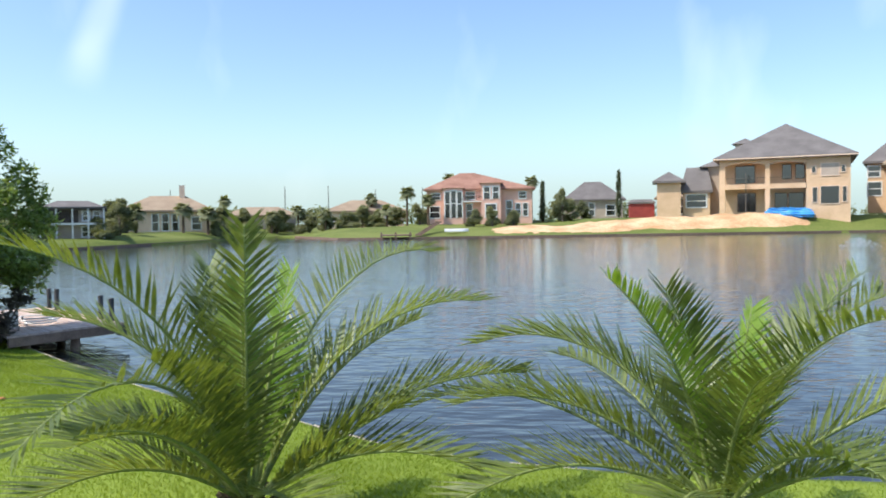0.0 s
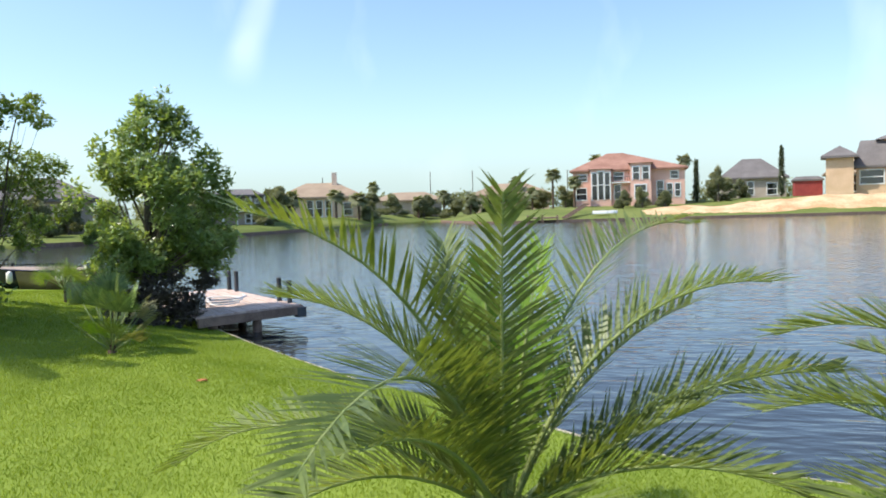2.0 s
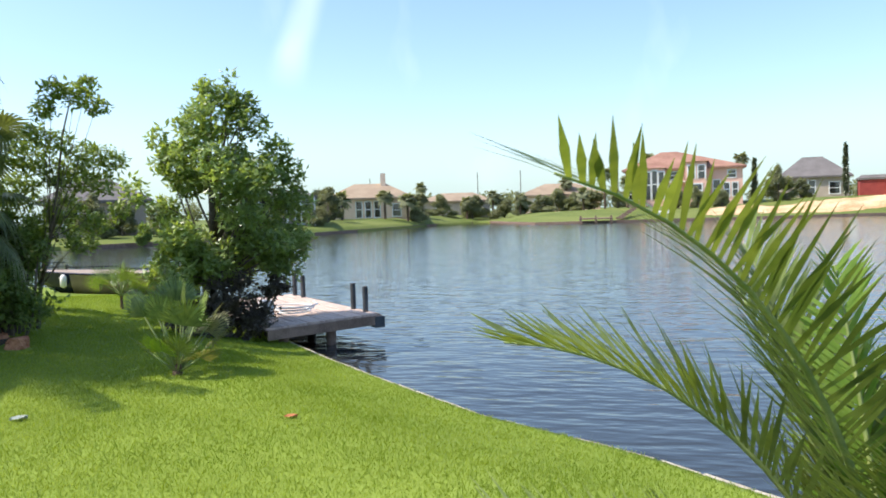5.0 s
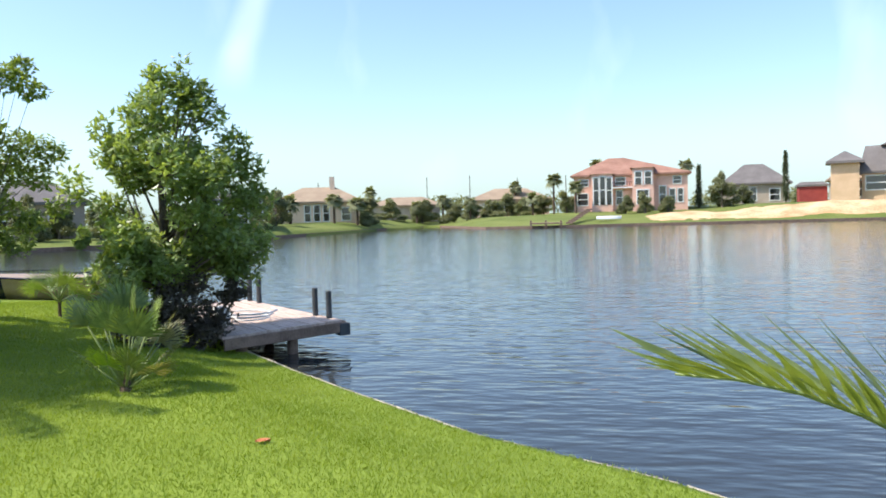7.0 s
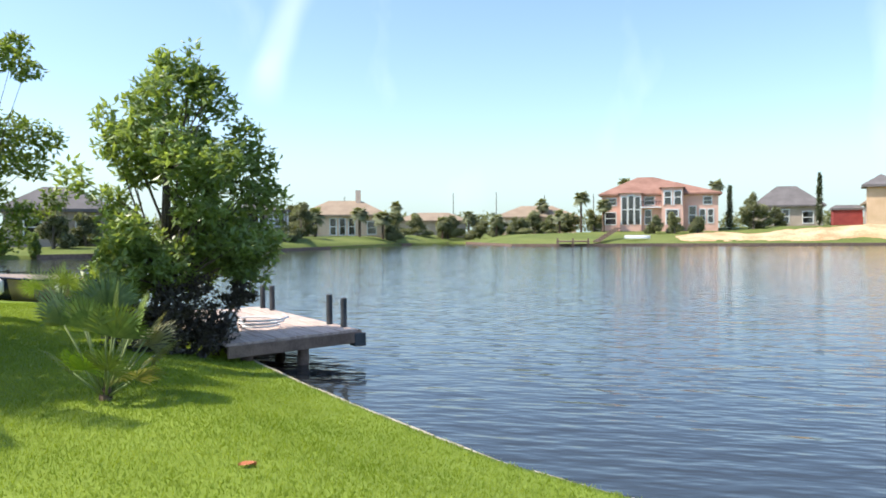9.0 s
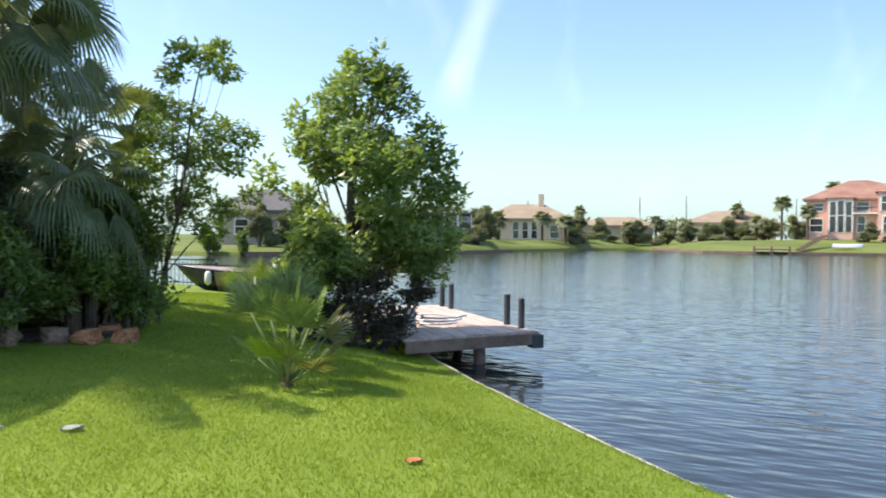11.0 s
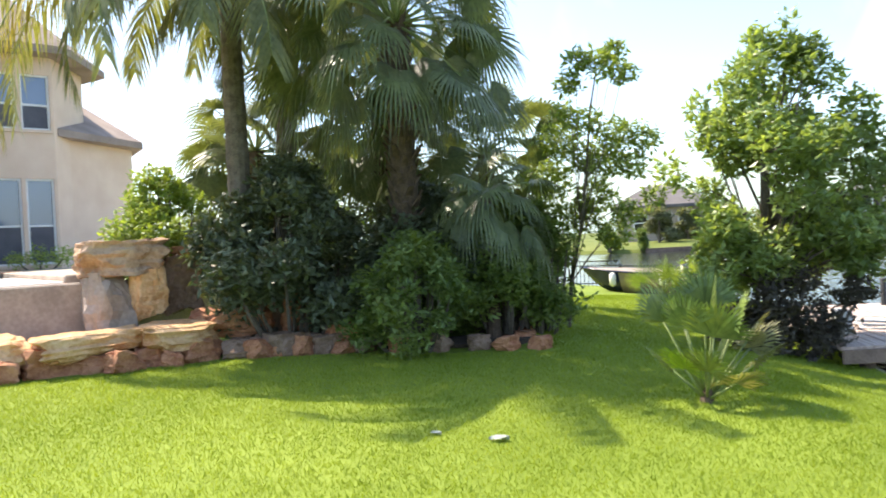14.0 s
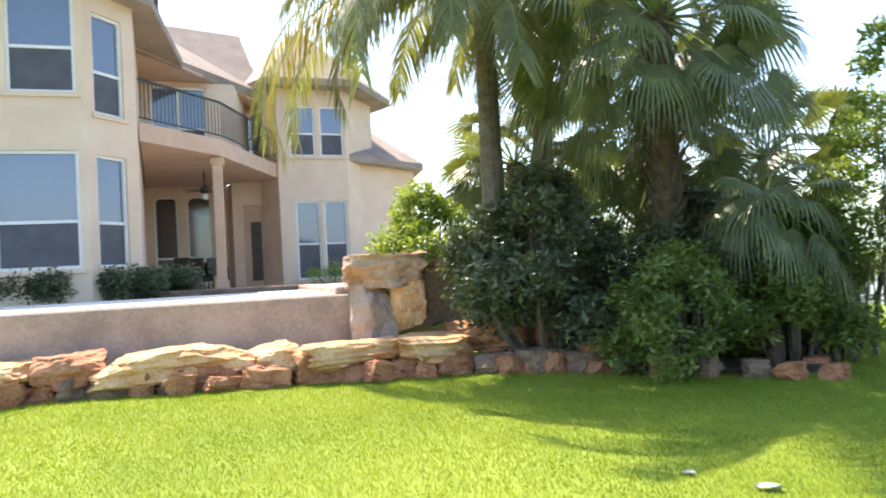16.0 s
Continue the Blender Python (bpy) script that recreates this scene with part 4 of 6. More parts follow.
while yy < ROCK_Y1 + 0.8:
    L = spread_of(0.25, 0.6)
    c = yy + L / 2
    stone("base_stone", rock_x(c) - 0.02, c, 0.22 + spread_of(-0.05, 0.06), spread_of(0.24, 0.4), L * 0.64, spread_of(0.2, 0.3), spread_of(-28, 28), ROCK_RED if rng.random() < 0.62 else ROCK_DARK, 60 + k, "rough reddish stone in the low edging wall")
    if rng.random() < 0.7:
        stone("base_stone", rock_x(c) + spread_of(0.22, 0.36), c + 0.1, lawn_z(rock_x(c), c) + 0.07, spread_of(0.14, 0.2), spread_of(0.14, 0.3), spread_of(0.11, 0.2), spread_of(-40, 40), ROCK_RED, 160 + k, "broken red stone leaning against the edging wall", tilt=spread_of(-20, 20))
    yy += L
    k += 1
# round the bed towards the lake
for y in (7.8, 8.2, 8.6, 8.95, 9.3, 9.6, 9.9, 10.2, 10.45, 10.7):
    stone("edging_rock", rock_x(min(y, 10.1)) + (0.1 if y < 10.3 else 9.95 - y), y + spread_of(-0.08, 0.08), lawn_z(rock_x(y), y) + 0.06, spread_of(0.12, 0.2), spread_of(0.13, 0.22), spread_of(0.10, 0.15), spread_of(0, 90), ROCK_RED if rng.random() < 0.7 else ROCK_DARK, 200 + k, "reddish rock edging the planting bed")
    k += 1
for x, y, z, a, b, c, m in ((-11.95, 7.5, 0.55, 0.42, 0.5, 0.24, ROCK_RED), (-12.1, 8.1, 0.5, 0.3, 0.25, 0.3, ROCK_DARK), (-11.7, 8.2, 0.62, 0.22, 0.22, 0.34, ROCK_RED), (-11.2, 8.7, 0.4, 0.3, 0.3, 0.28, ROCK_DARK), (-11.0, 8.5, 0.35, 0.25, 0.2, 0.2, ROCK_RED)):
    stone("boulder", x, y, z, a, b, c, spread_of(0, 90), m, 300 + k, "weathered brown boulder in the planting bed", group="boulders of the bed")
    k += 1

# cap boulder with its upright slabs at the wall's end
cap = thing("waterfall_rocks", Matrix.Translation((-12.75, 6.35, 0)), "stacked sandstone boulders with a broad cap stone at the pool's end", "boulder")
for nm, x, y, z, a, b, c, m, s, fl in (("cap_stone", 0, 0.0, 1.38, 0.5, 0.56, 0.27, ROCK_TAN, 401, 0.75), ("upright_slab", 0.22, 0.30, 0.95, 0.16, 0.24, 0.42, ROCK_YELLOW, 402, 0), ("upright_slab", -0.05, 0.72, 1.0, 0.3, 0.3, 0.42, ROCK_DARK, 403, 0), ("base_block", 0.05, -0.12, 0.75, 0.38, 0.36, 0.6, POOL_WALL, 404, 0), ("top_stone", -0.15, 0.95, 1.38, 0.35, 0.33, 0.13, ROCK_RED, 405, 0.8)):
    o = part(nm, boulder(a, b, c, s, fl), m, cap)
    o.location = (x, y, z)

POOL_X, POOL_TOP = -12.85, 1.10
pool = thing("infinity_pool", Matrix(), "raised swimming pool with a plastered overflow wall", "pool")
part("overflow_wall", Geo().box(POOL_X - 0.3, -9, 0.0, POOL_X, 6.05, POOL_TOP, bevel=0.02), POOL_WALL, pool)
part("end_wall", Geo().box(POOL_X - 7.0, 5.85, 0.0, POOL_X - 0.31, 6.15, POOL_TOP + 0.1, bevel=0.02), POOL_WALL, pool)
part("water_surface", Geo().add([(POOL_X - 7.0, -9, POOL_TOP + 0.012), (POOL_X - 5.2, -9, POOL_TOP + 0.012), (POOL_X - 5.2, 5.84, POOL_TOP + 0.012), (POOL_X - 7.0, 5.84, POOL_TOP + 0.012)], [(0, 1, 2, 3)]), POOL_WATER, pool)
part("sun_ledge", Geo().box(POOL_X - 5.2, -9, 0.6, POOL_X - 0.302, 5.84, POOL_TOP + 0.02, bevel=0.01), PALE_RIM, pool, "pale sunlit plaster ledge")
part("coping", Geo().box(POOL_X - 7.35, -9, 0.8, POOL_X - 7.0, 6.15, POOL_TOP + 0.12, bevel=0.03), ROCK_DARK, pool, "dark stone coping along the far side")
# catch basin between the rocks and the wall
tagged(part("catch_basin", Geo().box(POOL_X + 0.01, -9, 0.0, -12.3, 6.3, 0.38), POOL_WALL), "shallow plastered catch basin below the overflow wall", "basin", kind="structure")
# soil of the bed
bed = Geo()
ring = [(rock_x(y) - 0.05, y) for y in (6.4, 7.3, 8.2, 9.2, 10.0)] + [(-9.9, 10.6), (-11.2, 11.0), (-13.5, 11.8), (-16, 9), (-13.0, 6.4)]
bed.prism(ring, -0.1, 0.15)
tagged(part("planting_bed", bed, SOIL), "dark mulched soil of the raised planting bed", "planting bed", kind="structure")
# terrace round the house
tagged(part("terrace", Geo().prism([(-20.2, -12), (-20.2, 6.15), (-14, 6.4), (-16, 9.5), (-24, 16), (-45, 16), (-45, -12)], -0.1, 1.16), STONE_EDGE), "pale paved terrace round the house", "terrace", kind="structure")

# ---------------------------------------------------------------- the house


def wall_run(parent, pts, z0, z1, thick, mat, openings, name="wall"):
    """Walls along a line of plan points; openings: (segment, from, to, z0, z1). Each wall stretch is one mesh of strips round its openings."""
    for i in range(len(pts) - 1):
        a, b = Vector((*pts[i], 0)), Vector((*pts[i + 1], 0))
        u = (b - a).normalized()
        L = (b - a).length
        m = Matrix.Translation(a) @ Matrix.Rotation(math.atan2(u.y, u.x), 4, "Z")
        ops = sorted([o for o in openings if o[0] == i], key=lambda o: o[1])
        cuts = sorted({0, L, *[o[1] for o in ops], *[o[2] for o in ops]})
        g = Geo()
        for p, q in zip(cuts, cuts[1:]):
            here = sorted([(o[3], o[4]) for o in ops if o[1] <= p + 1e-4 and o[2] >= q - 1e-4])
            z = z0
            for c, d in here + [(z1, z1)]:
                if c > z + 1e-3:
                    g.box(p, 0, z, q, thick, c, m)
                z = d
        part(name, g, mat, parent)


def window_at(parent, a, b, f, t, z0, z1, pane, cross=0.5, mull=(), frame_w=0.06, arched=False):
    """A framed window in the wall from plan point a to b, between f and t metres along it."""
    a, b = Vector((*a, 0)), Vector((*b, 0))
    u = (b - a).normalized()
    m = Matrix.Translation(a) @ Matrix.Rotation(math.atan2(u.y, u.x), 4, "Z")
    w = part("window", Geo().box(f, 0.10, z0, t, 0.12, z1, m), pane, parent)
    fr = Geo()
    for x0, x1, c, d in ((f, f + frame_w, z0, z1), (t - frame_w, t, z0, z1), (f + frame_w, t - frame_w, z0, z0 + frame_w), (f + frame_w, t - frame_w, z1 - frame_w, z1)):
        fr.box(x0, 0.05, c, x1, 0.098, d, m)
    for k in mull:
        x = f + (t - f) * k
        fr.box(x - 0.06, 0.04, z0 + frame_w, x + 0.06, 0.099, z1 - frame_w, m)
    if cross:
        z = z0 + (z1 - z0) * cross
        fr.box(f + frame_w, 0.055, z - 0.03, t - frame_w, 0.097, z + 0.03, m)
    if arched:
        r, mid = (t - f) / 2, (f + t) / 2
        for s in (-1, 1):
            poly = [(mid + s * r, z1)] + [(mid + s * r * math.cos(k * math.pi / 16), z1 - r + r * math.sin(k * math.pi / 16)) for k in range(9)]
            n = len(poly)
            fr2 = Geo().add([m @ Vector((x, 0.0, z)) for x, z in poly] + [m @ Vector((x, 0.104, z)) for x, z in poly], [tuple(range(n)), tuple(range(n, 2 * n))[::-1]] + [(i, (i + 1) % n, n + (i + 1) % n, n + i) for i in range(n)])
            part("spandrel", fr2, STUCCO, w)
    # dark panel over the lower sash, its reflection put into the colour
    if cross and pane is PANE:
        part("dark_reflection_panel", Geo().box(f + frame_w, 0.087, z0 + frame_w, t - frame_w, 0.093, z0 + (z1 - z0) * cross - 0.03, m), SASH_REFLECTION, w, "dark panel painted as the reflection in the lower sash")
    part("window_frame", fr, WHITE, w)
    part("window_sill", Geo().box(f - 0.08, -0.06, z0 - 0.09, t + 0.08, 0.09, z0 - 0.003, m), STUCCO, w)
    return w


def hip_roof(outline, z0, apexes, over, thick=0.22):
    """Eaves outline pushed out by over; each outline corner runs to one of the apexes."""
    c = Vector((sum(p[0] for p in outline) / len(outline), sum(p[1] for p in outline) / len(outline)))
    out = []
    for p in outline:
        d = (Vector(p) - c)
        out.append(c + d * (1 + over / d.length))
    n = len(out)
    g = Geo()
    v = [(p.x, p.y, z0 - thick) for p in out] + [(p.x, p.y, z0) for p in out] + [tuple(a) for a in apexes]

    def near(i):
        return min(range(len(apexes)), key=lambda k: (Vector(apexes[k][:2]) - out[i]).length)
    f = [tuple(range(n))[::-1]]
    for i in range(n):
        j = (i + 1) % n
        f.append((i, j, n + j, n + i))
        a, b = 2 * n + near(i), 2 * n + near(j)
        f.append((n + i, n + j, b) if a == b else (n + i, n + j, b, a))
    return g.add(v, f)


HZ = 1.16
house = thing("villa", Matrix(), "large cream stucco two-storey villa with brown roofs and a balcony", "house")
bay = [(-17.9, -7.0), (-18.75, -0.9), (-18.95, 1.95), (-20.05, 2.72), (-24.8, 2.25)]
wall_run(house, bay, HZ - 0.4, 7.3, 0.25, STUCCO, [
    (0, 2.5, 5.2, 4.75, 6.6), (0, 2.5, 5.2, 1.75, 4.05), (1, 0.2, 1.38, 5.1, 7.05), (1, 1.52, 2.7, 5.1, 7.05), (1, 1.25, 2.7, 1.75, 4.0), (2, 0.22, 1.02, 4.75, 6.75), (2, 0.22, 1.02, 1.75, 3.95)])
for seg, f, t, a, b, cr in ((0, 2.5, 5.2, 4.75, 6.6, 0.5), (0, 2.5, 5.2, 1.75, 4.05, 0.4), (1, 0.2, 1.38, 5.1, 7.05, 0.45), (1, 1.52, 2.7, 5.1, 7.05, 0.45), (1, 1.25, 2.7, 1.75, 4.0, 0.4), (2, 0.22, 1.02, 4.75, 6.75, 0.42), (2, 0.22, 1.02, 1.75, 3.95, 0.4)):
    window_at(house, bay[seg], bay[seg + 1], f, t, a, b, PANE, cr)
part("roof", hip_roof([(-17.9, -7), (-18.75, -0.9), (-18.95, 1.95), (-20.05, 2.72), (-25, 3.1), (-30, -7)], 7.35, [(-23.5, -3.5, 11.2), (-22.8, -0.5, 11.2)], 0.45), ROOF_BROWN, house, "brown hipped roof with deep eaves")
# recessed porch, back wall and balcony door
back = [(-24.8, 2.25), (-30.2, 1.7), (-30.2, 4.35), (-29.3, 4.5), (-29.1, 6.2)]
wall_run(house, back[:3], HZ, 7.2, 0.25, STUCCO, [(1, 0.27, 1.02, 1.35, 4.3), (1, 1.3, 2.1, 1.35, 4.3)])
wall_run(house, back[2:], HZ, 4.615, 0.25, STUCCO, [(1, 0.33, 1.4, 1.17, 3.85)])
upper = [(-25.7, 2.15), (-26.2, 4.7), (-29.85, 5.08)]
wall_run(house, upper, 5.06, 7.1, 0.25, STUCCO, [(0, 0.3, 1.8, 5.25, 6.95)])
window_at(house, back[1], back[2], 0.27, 1.02, 1.35, 4.3, PANE_DARK, 0.3, arched=True)
window_at(house, back[1], back[2], 1.3, 2.1, 1.35, 4.3, PANE_DARK, 0.3, arched=True)
window_at(house, upper[0], upper[1], 0.3, 1.8, 5.25, 6.95, PANE, 0.3, mull=(0.5,))
dm = Matrix.Translation((*back[3], 0)) @ Matrix.Rotation(math.atan2(back[4][1] - back[3][1], back[4][0] - back[3][0]), 4, "Z")
door = part("door", Geo().box(0.33, 0.1, 1.17, 1.4, 0.15, 3.85, dm), STUCCO_TRIM, house, "tan door with a tall dark brown panel")
# opaque brown panel, the dark of an opening put into its colour
part("dark_opening_panel", Geo().box(0.55, 0.085, 1.35, 1.16, 0.098, 3.3, dm), DOOR_BROWN, door)
part("handle", Geo().box(1.16, 0.05, 2.1, 1.2, 0.098, 2.3, dm), IRON, door)
# balcony slab, column, railing
slab = [(-21.45, 2.62), (-23.76, 4.34), (-28.4, 6.0), (-29.05, 5.9), (-29.4, 4.5), (-30.15, 4.3), (-30.15, 1.75), (-24.8, 2.3)]
bal = part("balcony", Geo().prism(slab, 4.62, 5.05), STUCCO_TRIM, house, "tan balcony slab over the porch")
for (x0, y0), (x1, y1) in zip(slab[:3], slab[1:3]):
    L = math.hypot(x1 - x0, y1 - y0)
    m = Matrix.Translation((x0, y0, 0)) @ Matrix.Rotation(math.atan2(y1 - y0, x1 - x0), 4, "Z")
    part("rail", Geo().box(0, -0.02, 6.0, L, 0.02, 6.05, m), IRON, bal)
    part("rail", Geo().box(0, -0.015, 5.14, L, 0.015, 5.17, m), IRON, bal)
    for i in range(int(L / 0.13)):
        part("baluster", Geo().box(i * 0.13 + 0.05, -0.008, 5.17, i * 0.13 + 0.066, 0.008, 6.0, m), IRON, bal)
col = Geo()
for x, y in ((-23.95, 4.2),):
    col.box(x - 0.13, y - 0.13, HZ, x + 0.13, y + 0.13, 4.62, bevel=0.02)
    col.box(x - 0.18, y - 0.18, HZ, x + 0.18, y + 0.18, HZ + 0.25, bevel=0.02)
    col.box(x - 0.18, y - 0.18, 4.4, x + 0.18, y + 0.18, 4.615, bevel=0.02)
part("column", col, STUCCO_TRIM, house)
# middle roof
part("roof", Geo().add([(-22.4, 2.2, 7.25), (-28.6, 5.6, 7.45), (-31.5, 5.0, 10.2), (-30.5, 1.0, 10.4), (-25.5, -0.5, 10.3), (-22.4, 2.2, 7.0), (-28.6, 5.6, 7.2)], [(0, 1, 2, 3, 4), (5, 6, 1, 0)]), ROOF_BROWN, house)
part("soffit", Geo().prism([(-22.4, 2.3), (-28.6, 5.5), (-30.4, 5.0), (-30.4, 2.0), (-24.5, 1.5)], 7.12, 7.19), STUCCO_TRIM, house)
part("vent_pipe", Geo().tube([(-27.0, 2.6, 8.6), (-27.0, 2.6, 10.2)], [0.07, 0.07], 8), IRON, house)
# turret
tur = [(-30.66, 4.7), (-28.13, 5.98), (-28.45, 8.25), (-30.7, 9.5), (-33, 8.6), (-33.2, 6.0), (-30.66, 4.7)]
wall_run(house, tur, HZ - 0.3, 7.55, 0.25, STUCCO, [(0, 0.6, 1.9, 5.35, 7.0), (1, 0.4, 1.25, 5.3, 6.95), (1, 1.4, 2.2, 5.3, 6.95), (1, 0.5, 1.3, 1.3, 3.85), (1, 1.42, 2.2, 1.3, 3.85)])
window_at(house, tur[0], tur[1], 0.6, 1.9, 5.35, 7.0, PANE_DARK, 0.5)
for f, t, a, b in ((0.4, 1.25, 5.3, 6.95), (1.4, 2.2, 5.3, 6.95), (0.5, 1.3, 1.3, 3.85), (1.42, 2.2, 1.3, 3.85)):
    window_at(house, tur[1], tur[2], f, t, a, b, PANE, 0.45)
part("roof", hip_roof(tur[:-1], 7.7, [(-30.9, 7.0, 10.3)], 0.75), ROOF_BROWN, house, "brown pyramid roof of the corner turret")
# lower wing behind
wing = [(-29.2, 8.5), (-31.6, 11.2), (-40, 12), (-38, 7)]
wall_run(house, [wing[0], wing[1], wing[2]], HZ - 0.3, 5.3, 0.25, STUCCO, [])
part("roof", hip_roof(wing, 5.4, [(-34, 9.3, 7.6), (-36, 9.8, 7.6)], 0.6), ROOF_BROWN, house)
fan = thing("ceiling_fan", Matrix.Translation((-26.6, 3.75, 4.62)), "dark ceiling fan with a lamp under the porch", "ceiling fan")
part("rod", Geo().tube([(0, 0, 0), (0, 0, -0.45)], [0.02, 0.02], 8), IRON, fan)
part("motor", Geo().tube([(0, 0, -0.42), (0, 0, -0.47), (0, 0, -0.6), (0, 0, -0.64)], [0.05, 0.13, 0.13, 0.06], 12), IRON, fan)
for i in range(5):
    part("blade", Geo().box(0.12, -0.07, -0.55, 0.65, 0.07, -0.54, Matrix.Rotation(i * 2 * math.pi / 5 + 0.3, 4, "Z")), DOOR_BROWN, fan)
part("lamp_globe", Geo().tube([(0, 0, -0.64), (0, 0, -0.7), (0, 0, -0.78), (0, 0, -0.82)], [0.06, 0.11, 0.09, 0.02], 12), WHITE, fan, smooth=True)
# clipped hedge and potted things by the pool
for i, (x, y, r) in enumerate(((-19.9, -0.6, 0.55), (-19.6, 0.9, 0.5), (-19.9, 1.9, 0.5), (-20.9, 3.2, 0.45), (-19.3, -2.0, 0.55), (-20.3, 2.6, 0.4))):
    shrub("clipped_hedge", x + 0.5, y, HZ, [(0, 0, 0.3, r, 0.42), (0.15, 0.4, 0.3, r * 0.8, 0.4), (0.1, -0.4, 0.3, r * 0.8, 0.4), (0.1, 0.2, 0.25, r * 0.9, 0.35)], LEAF_DARK, 0.10, 1500, "rounded dark-green hedge below the house windows", seed=500 + i, group="hedges along the house")
shrub("grass_tuft", -27.2, 7.5, HZ, [(0, 0, 0.35, 0.5, 0.4), (0.2, 0.6, 0.35, 0.5, 0.35), (0, -0.6, 0.3, 0.4, 0.3)], LEAF_LIGHT, 0.1, 350, "light green low shrub below the turret windows", seed=520)


def patio_chair(x, y, yaw):
    c = thing("patio_chair", Matrix.Translation((x, y, HZ)) @ Matrix.Rotation(radians(yaw), 4, "Z"), "dark metal patio chair under the porch", "chair", "porch chairs")
    for a in (-0.24, 0.24):
        for b in (-0.22, 0.22):
            part("leg", Geo().box(a - 0.018, b - 0.018, 0, a + 0.018, b + 0.018, 0.42), IRON, c)
        part("armrest", Geo().box(a - 0.02, -0.24, 0.62, a + 0.02, 0.22, 0.65), IRON, c)
        part("arm_post", Geo().box(a - 0.015, -0.2, 0.45, a + 0.015, -0.17, 0.62), IRON, c)
    part("seat", Geo().box(-0.26, -0.25, 0.42, 0.26, 0.25, 0.47, bevel=0.015), DOOR_BROWN, c)
    part("backrest", Geo().box(-0.26, 0.21, 0.47, 0.26, 0.26, 0.98, bevel=0.015), DOOR_BROWN, c)


patio_chair(-27.6, 3.3, 80)
patio_chair(-27.9, 4.0, 110)
patio_chair(-26.6, 2.9, 60)
pt = thing("flower_pot", Matrix.Translation((-21.4, 3.3, HZ)), "small pale pot with white flowers by the hedge", "pot")
part("pot", Geo().tube([(0, 0, 0), (0, 0, 0.05), (0, 0, 0.28), (0, 0, 0.3)], [0.1, 0.12, 0.17, 0.18], 14), STONE_EDGE, pt, smooth=True)
fl_ = Geo()
leaf_cloud(fl_, (0, 0, 0.38), (0.2, 0.2, 0.12), 120, 0.06, random.Random(3), 0.3)
part("flowers", fl_, WHITE, pt)

# ---------------------------------------------------------------- boat and iron fence
boat = thing("boat", Matrix.Translation((-15.6, 17.2, 0.05)) @ Matrix.Rotation(math.atan2(1.9, 3.3), 4, "Z") @ Matrix.Diagonal((0.6, 0.66, 0.56, 1)), "small boat with a navy bow and tan sides on the bank", "boat")


def boat_section(u):
    """Half-width, top and keel of the hull at u from the bow."""
    w = 0.95 * math.sin(math.pi * min(0.62, 0.012 + u * 0.78)) ** 0.75
    return w, 0.62 + 0.34 * (1 - u) ** 2.2, -0.35 + 0.85 * (1 - u) ** 5


def hull_stretch(u0, u1, n):
    g = Geo()
    for i in range(n + 1):
        u = u0 + (u1 - u0) * i / n
        w, top, keel = boat_section(u)
        x, rake = 5.2 * u, 0.35 * (1 - u) ** 3
        g.v += [(x + rake, -w * 0.55, keel), (x + rake * 0.4, -w * 0.9, keel * 0.45 + top * 0.55), (x, -w, top), (x, w, top), (x + rake * 0.4, w * 0.9, keel * 0.45 + top * 0.55), (x + rake, w * 0.55, keel)]
    for i in range(n):
        a, b = i * 6, i * 6 + 6
        g.f += [(a + k, b + k, b + k + 1, a + k + 1) for k in (0, 1, 3, 4)] + [(a + 5, b + 5, b, a)]
    return g


part("bow", hull_stretch(0.0, 0.30, 8), BOAT_BLUE, boat, "navy blue bow", smooth=True)
stern = hull_stretch(0.30, 1.0, 12)
stern.f.append((72, 77, 76, 75, 74, 73))
part("hull", stern, BOAT_TAN, boat, "brown-tan side", smooth=True)
cover, rail_l, rail_r = Geo(), [], []
for i in range(15):
    w, top, keel = boat_section(i / 14)
    x = 5.2 * i / 14
    cover.v += [(x, -w * 0.97, top - 0.02), (x, 0, top + 0.14 * math.sin(math.pi * i / 14)), (x, w * 0.97, top - 0.02)]
    rail_l.append((x, -w, top))
    rail_r.append((x, w, top))
cover.f = [(i * 3 + j, i * 3 + 3 + j, i * 3 + 4 + j, i * 3 + 1 + j) for i in range(14) for j in range(2)]
part("cover", cover, BOAT_TAN, boat, "tan canvas cover", smooth=True)
for line in (rail_l, rail_r):
    part("gunwale", Geo().tube(line, [0.04] * 15, 6), BOAT_BLUE, boat, smooth=True)
for x in (1.35, 3.2):
    w = boat_section(x / 5.2)[0]
    part("fender", Geo().tube([(x, -w - 0.04, 0.2), (x, -w - 0.07, 0.27), (x, -w - 0.07, 0.66), (x, -w - 0.04, 0.74)], [0.04, 0.12, 0.12, 0.04], 10), WHITE, boat, "white fender", smooth=True)


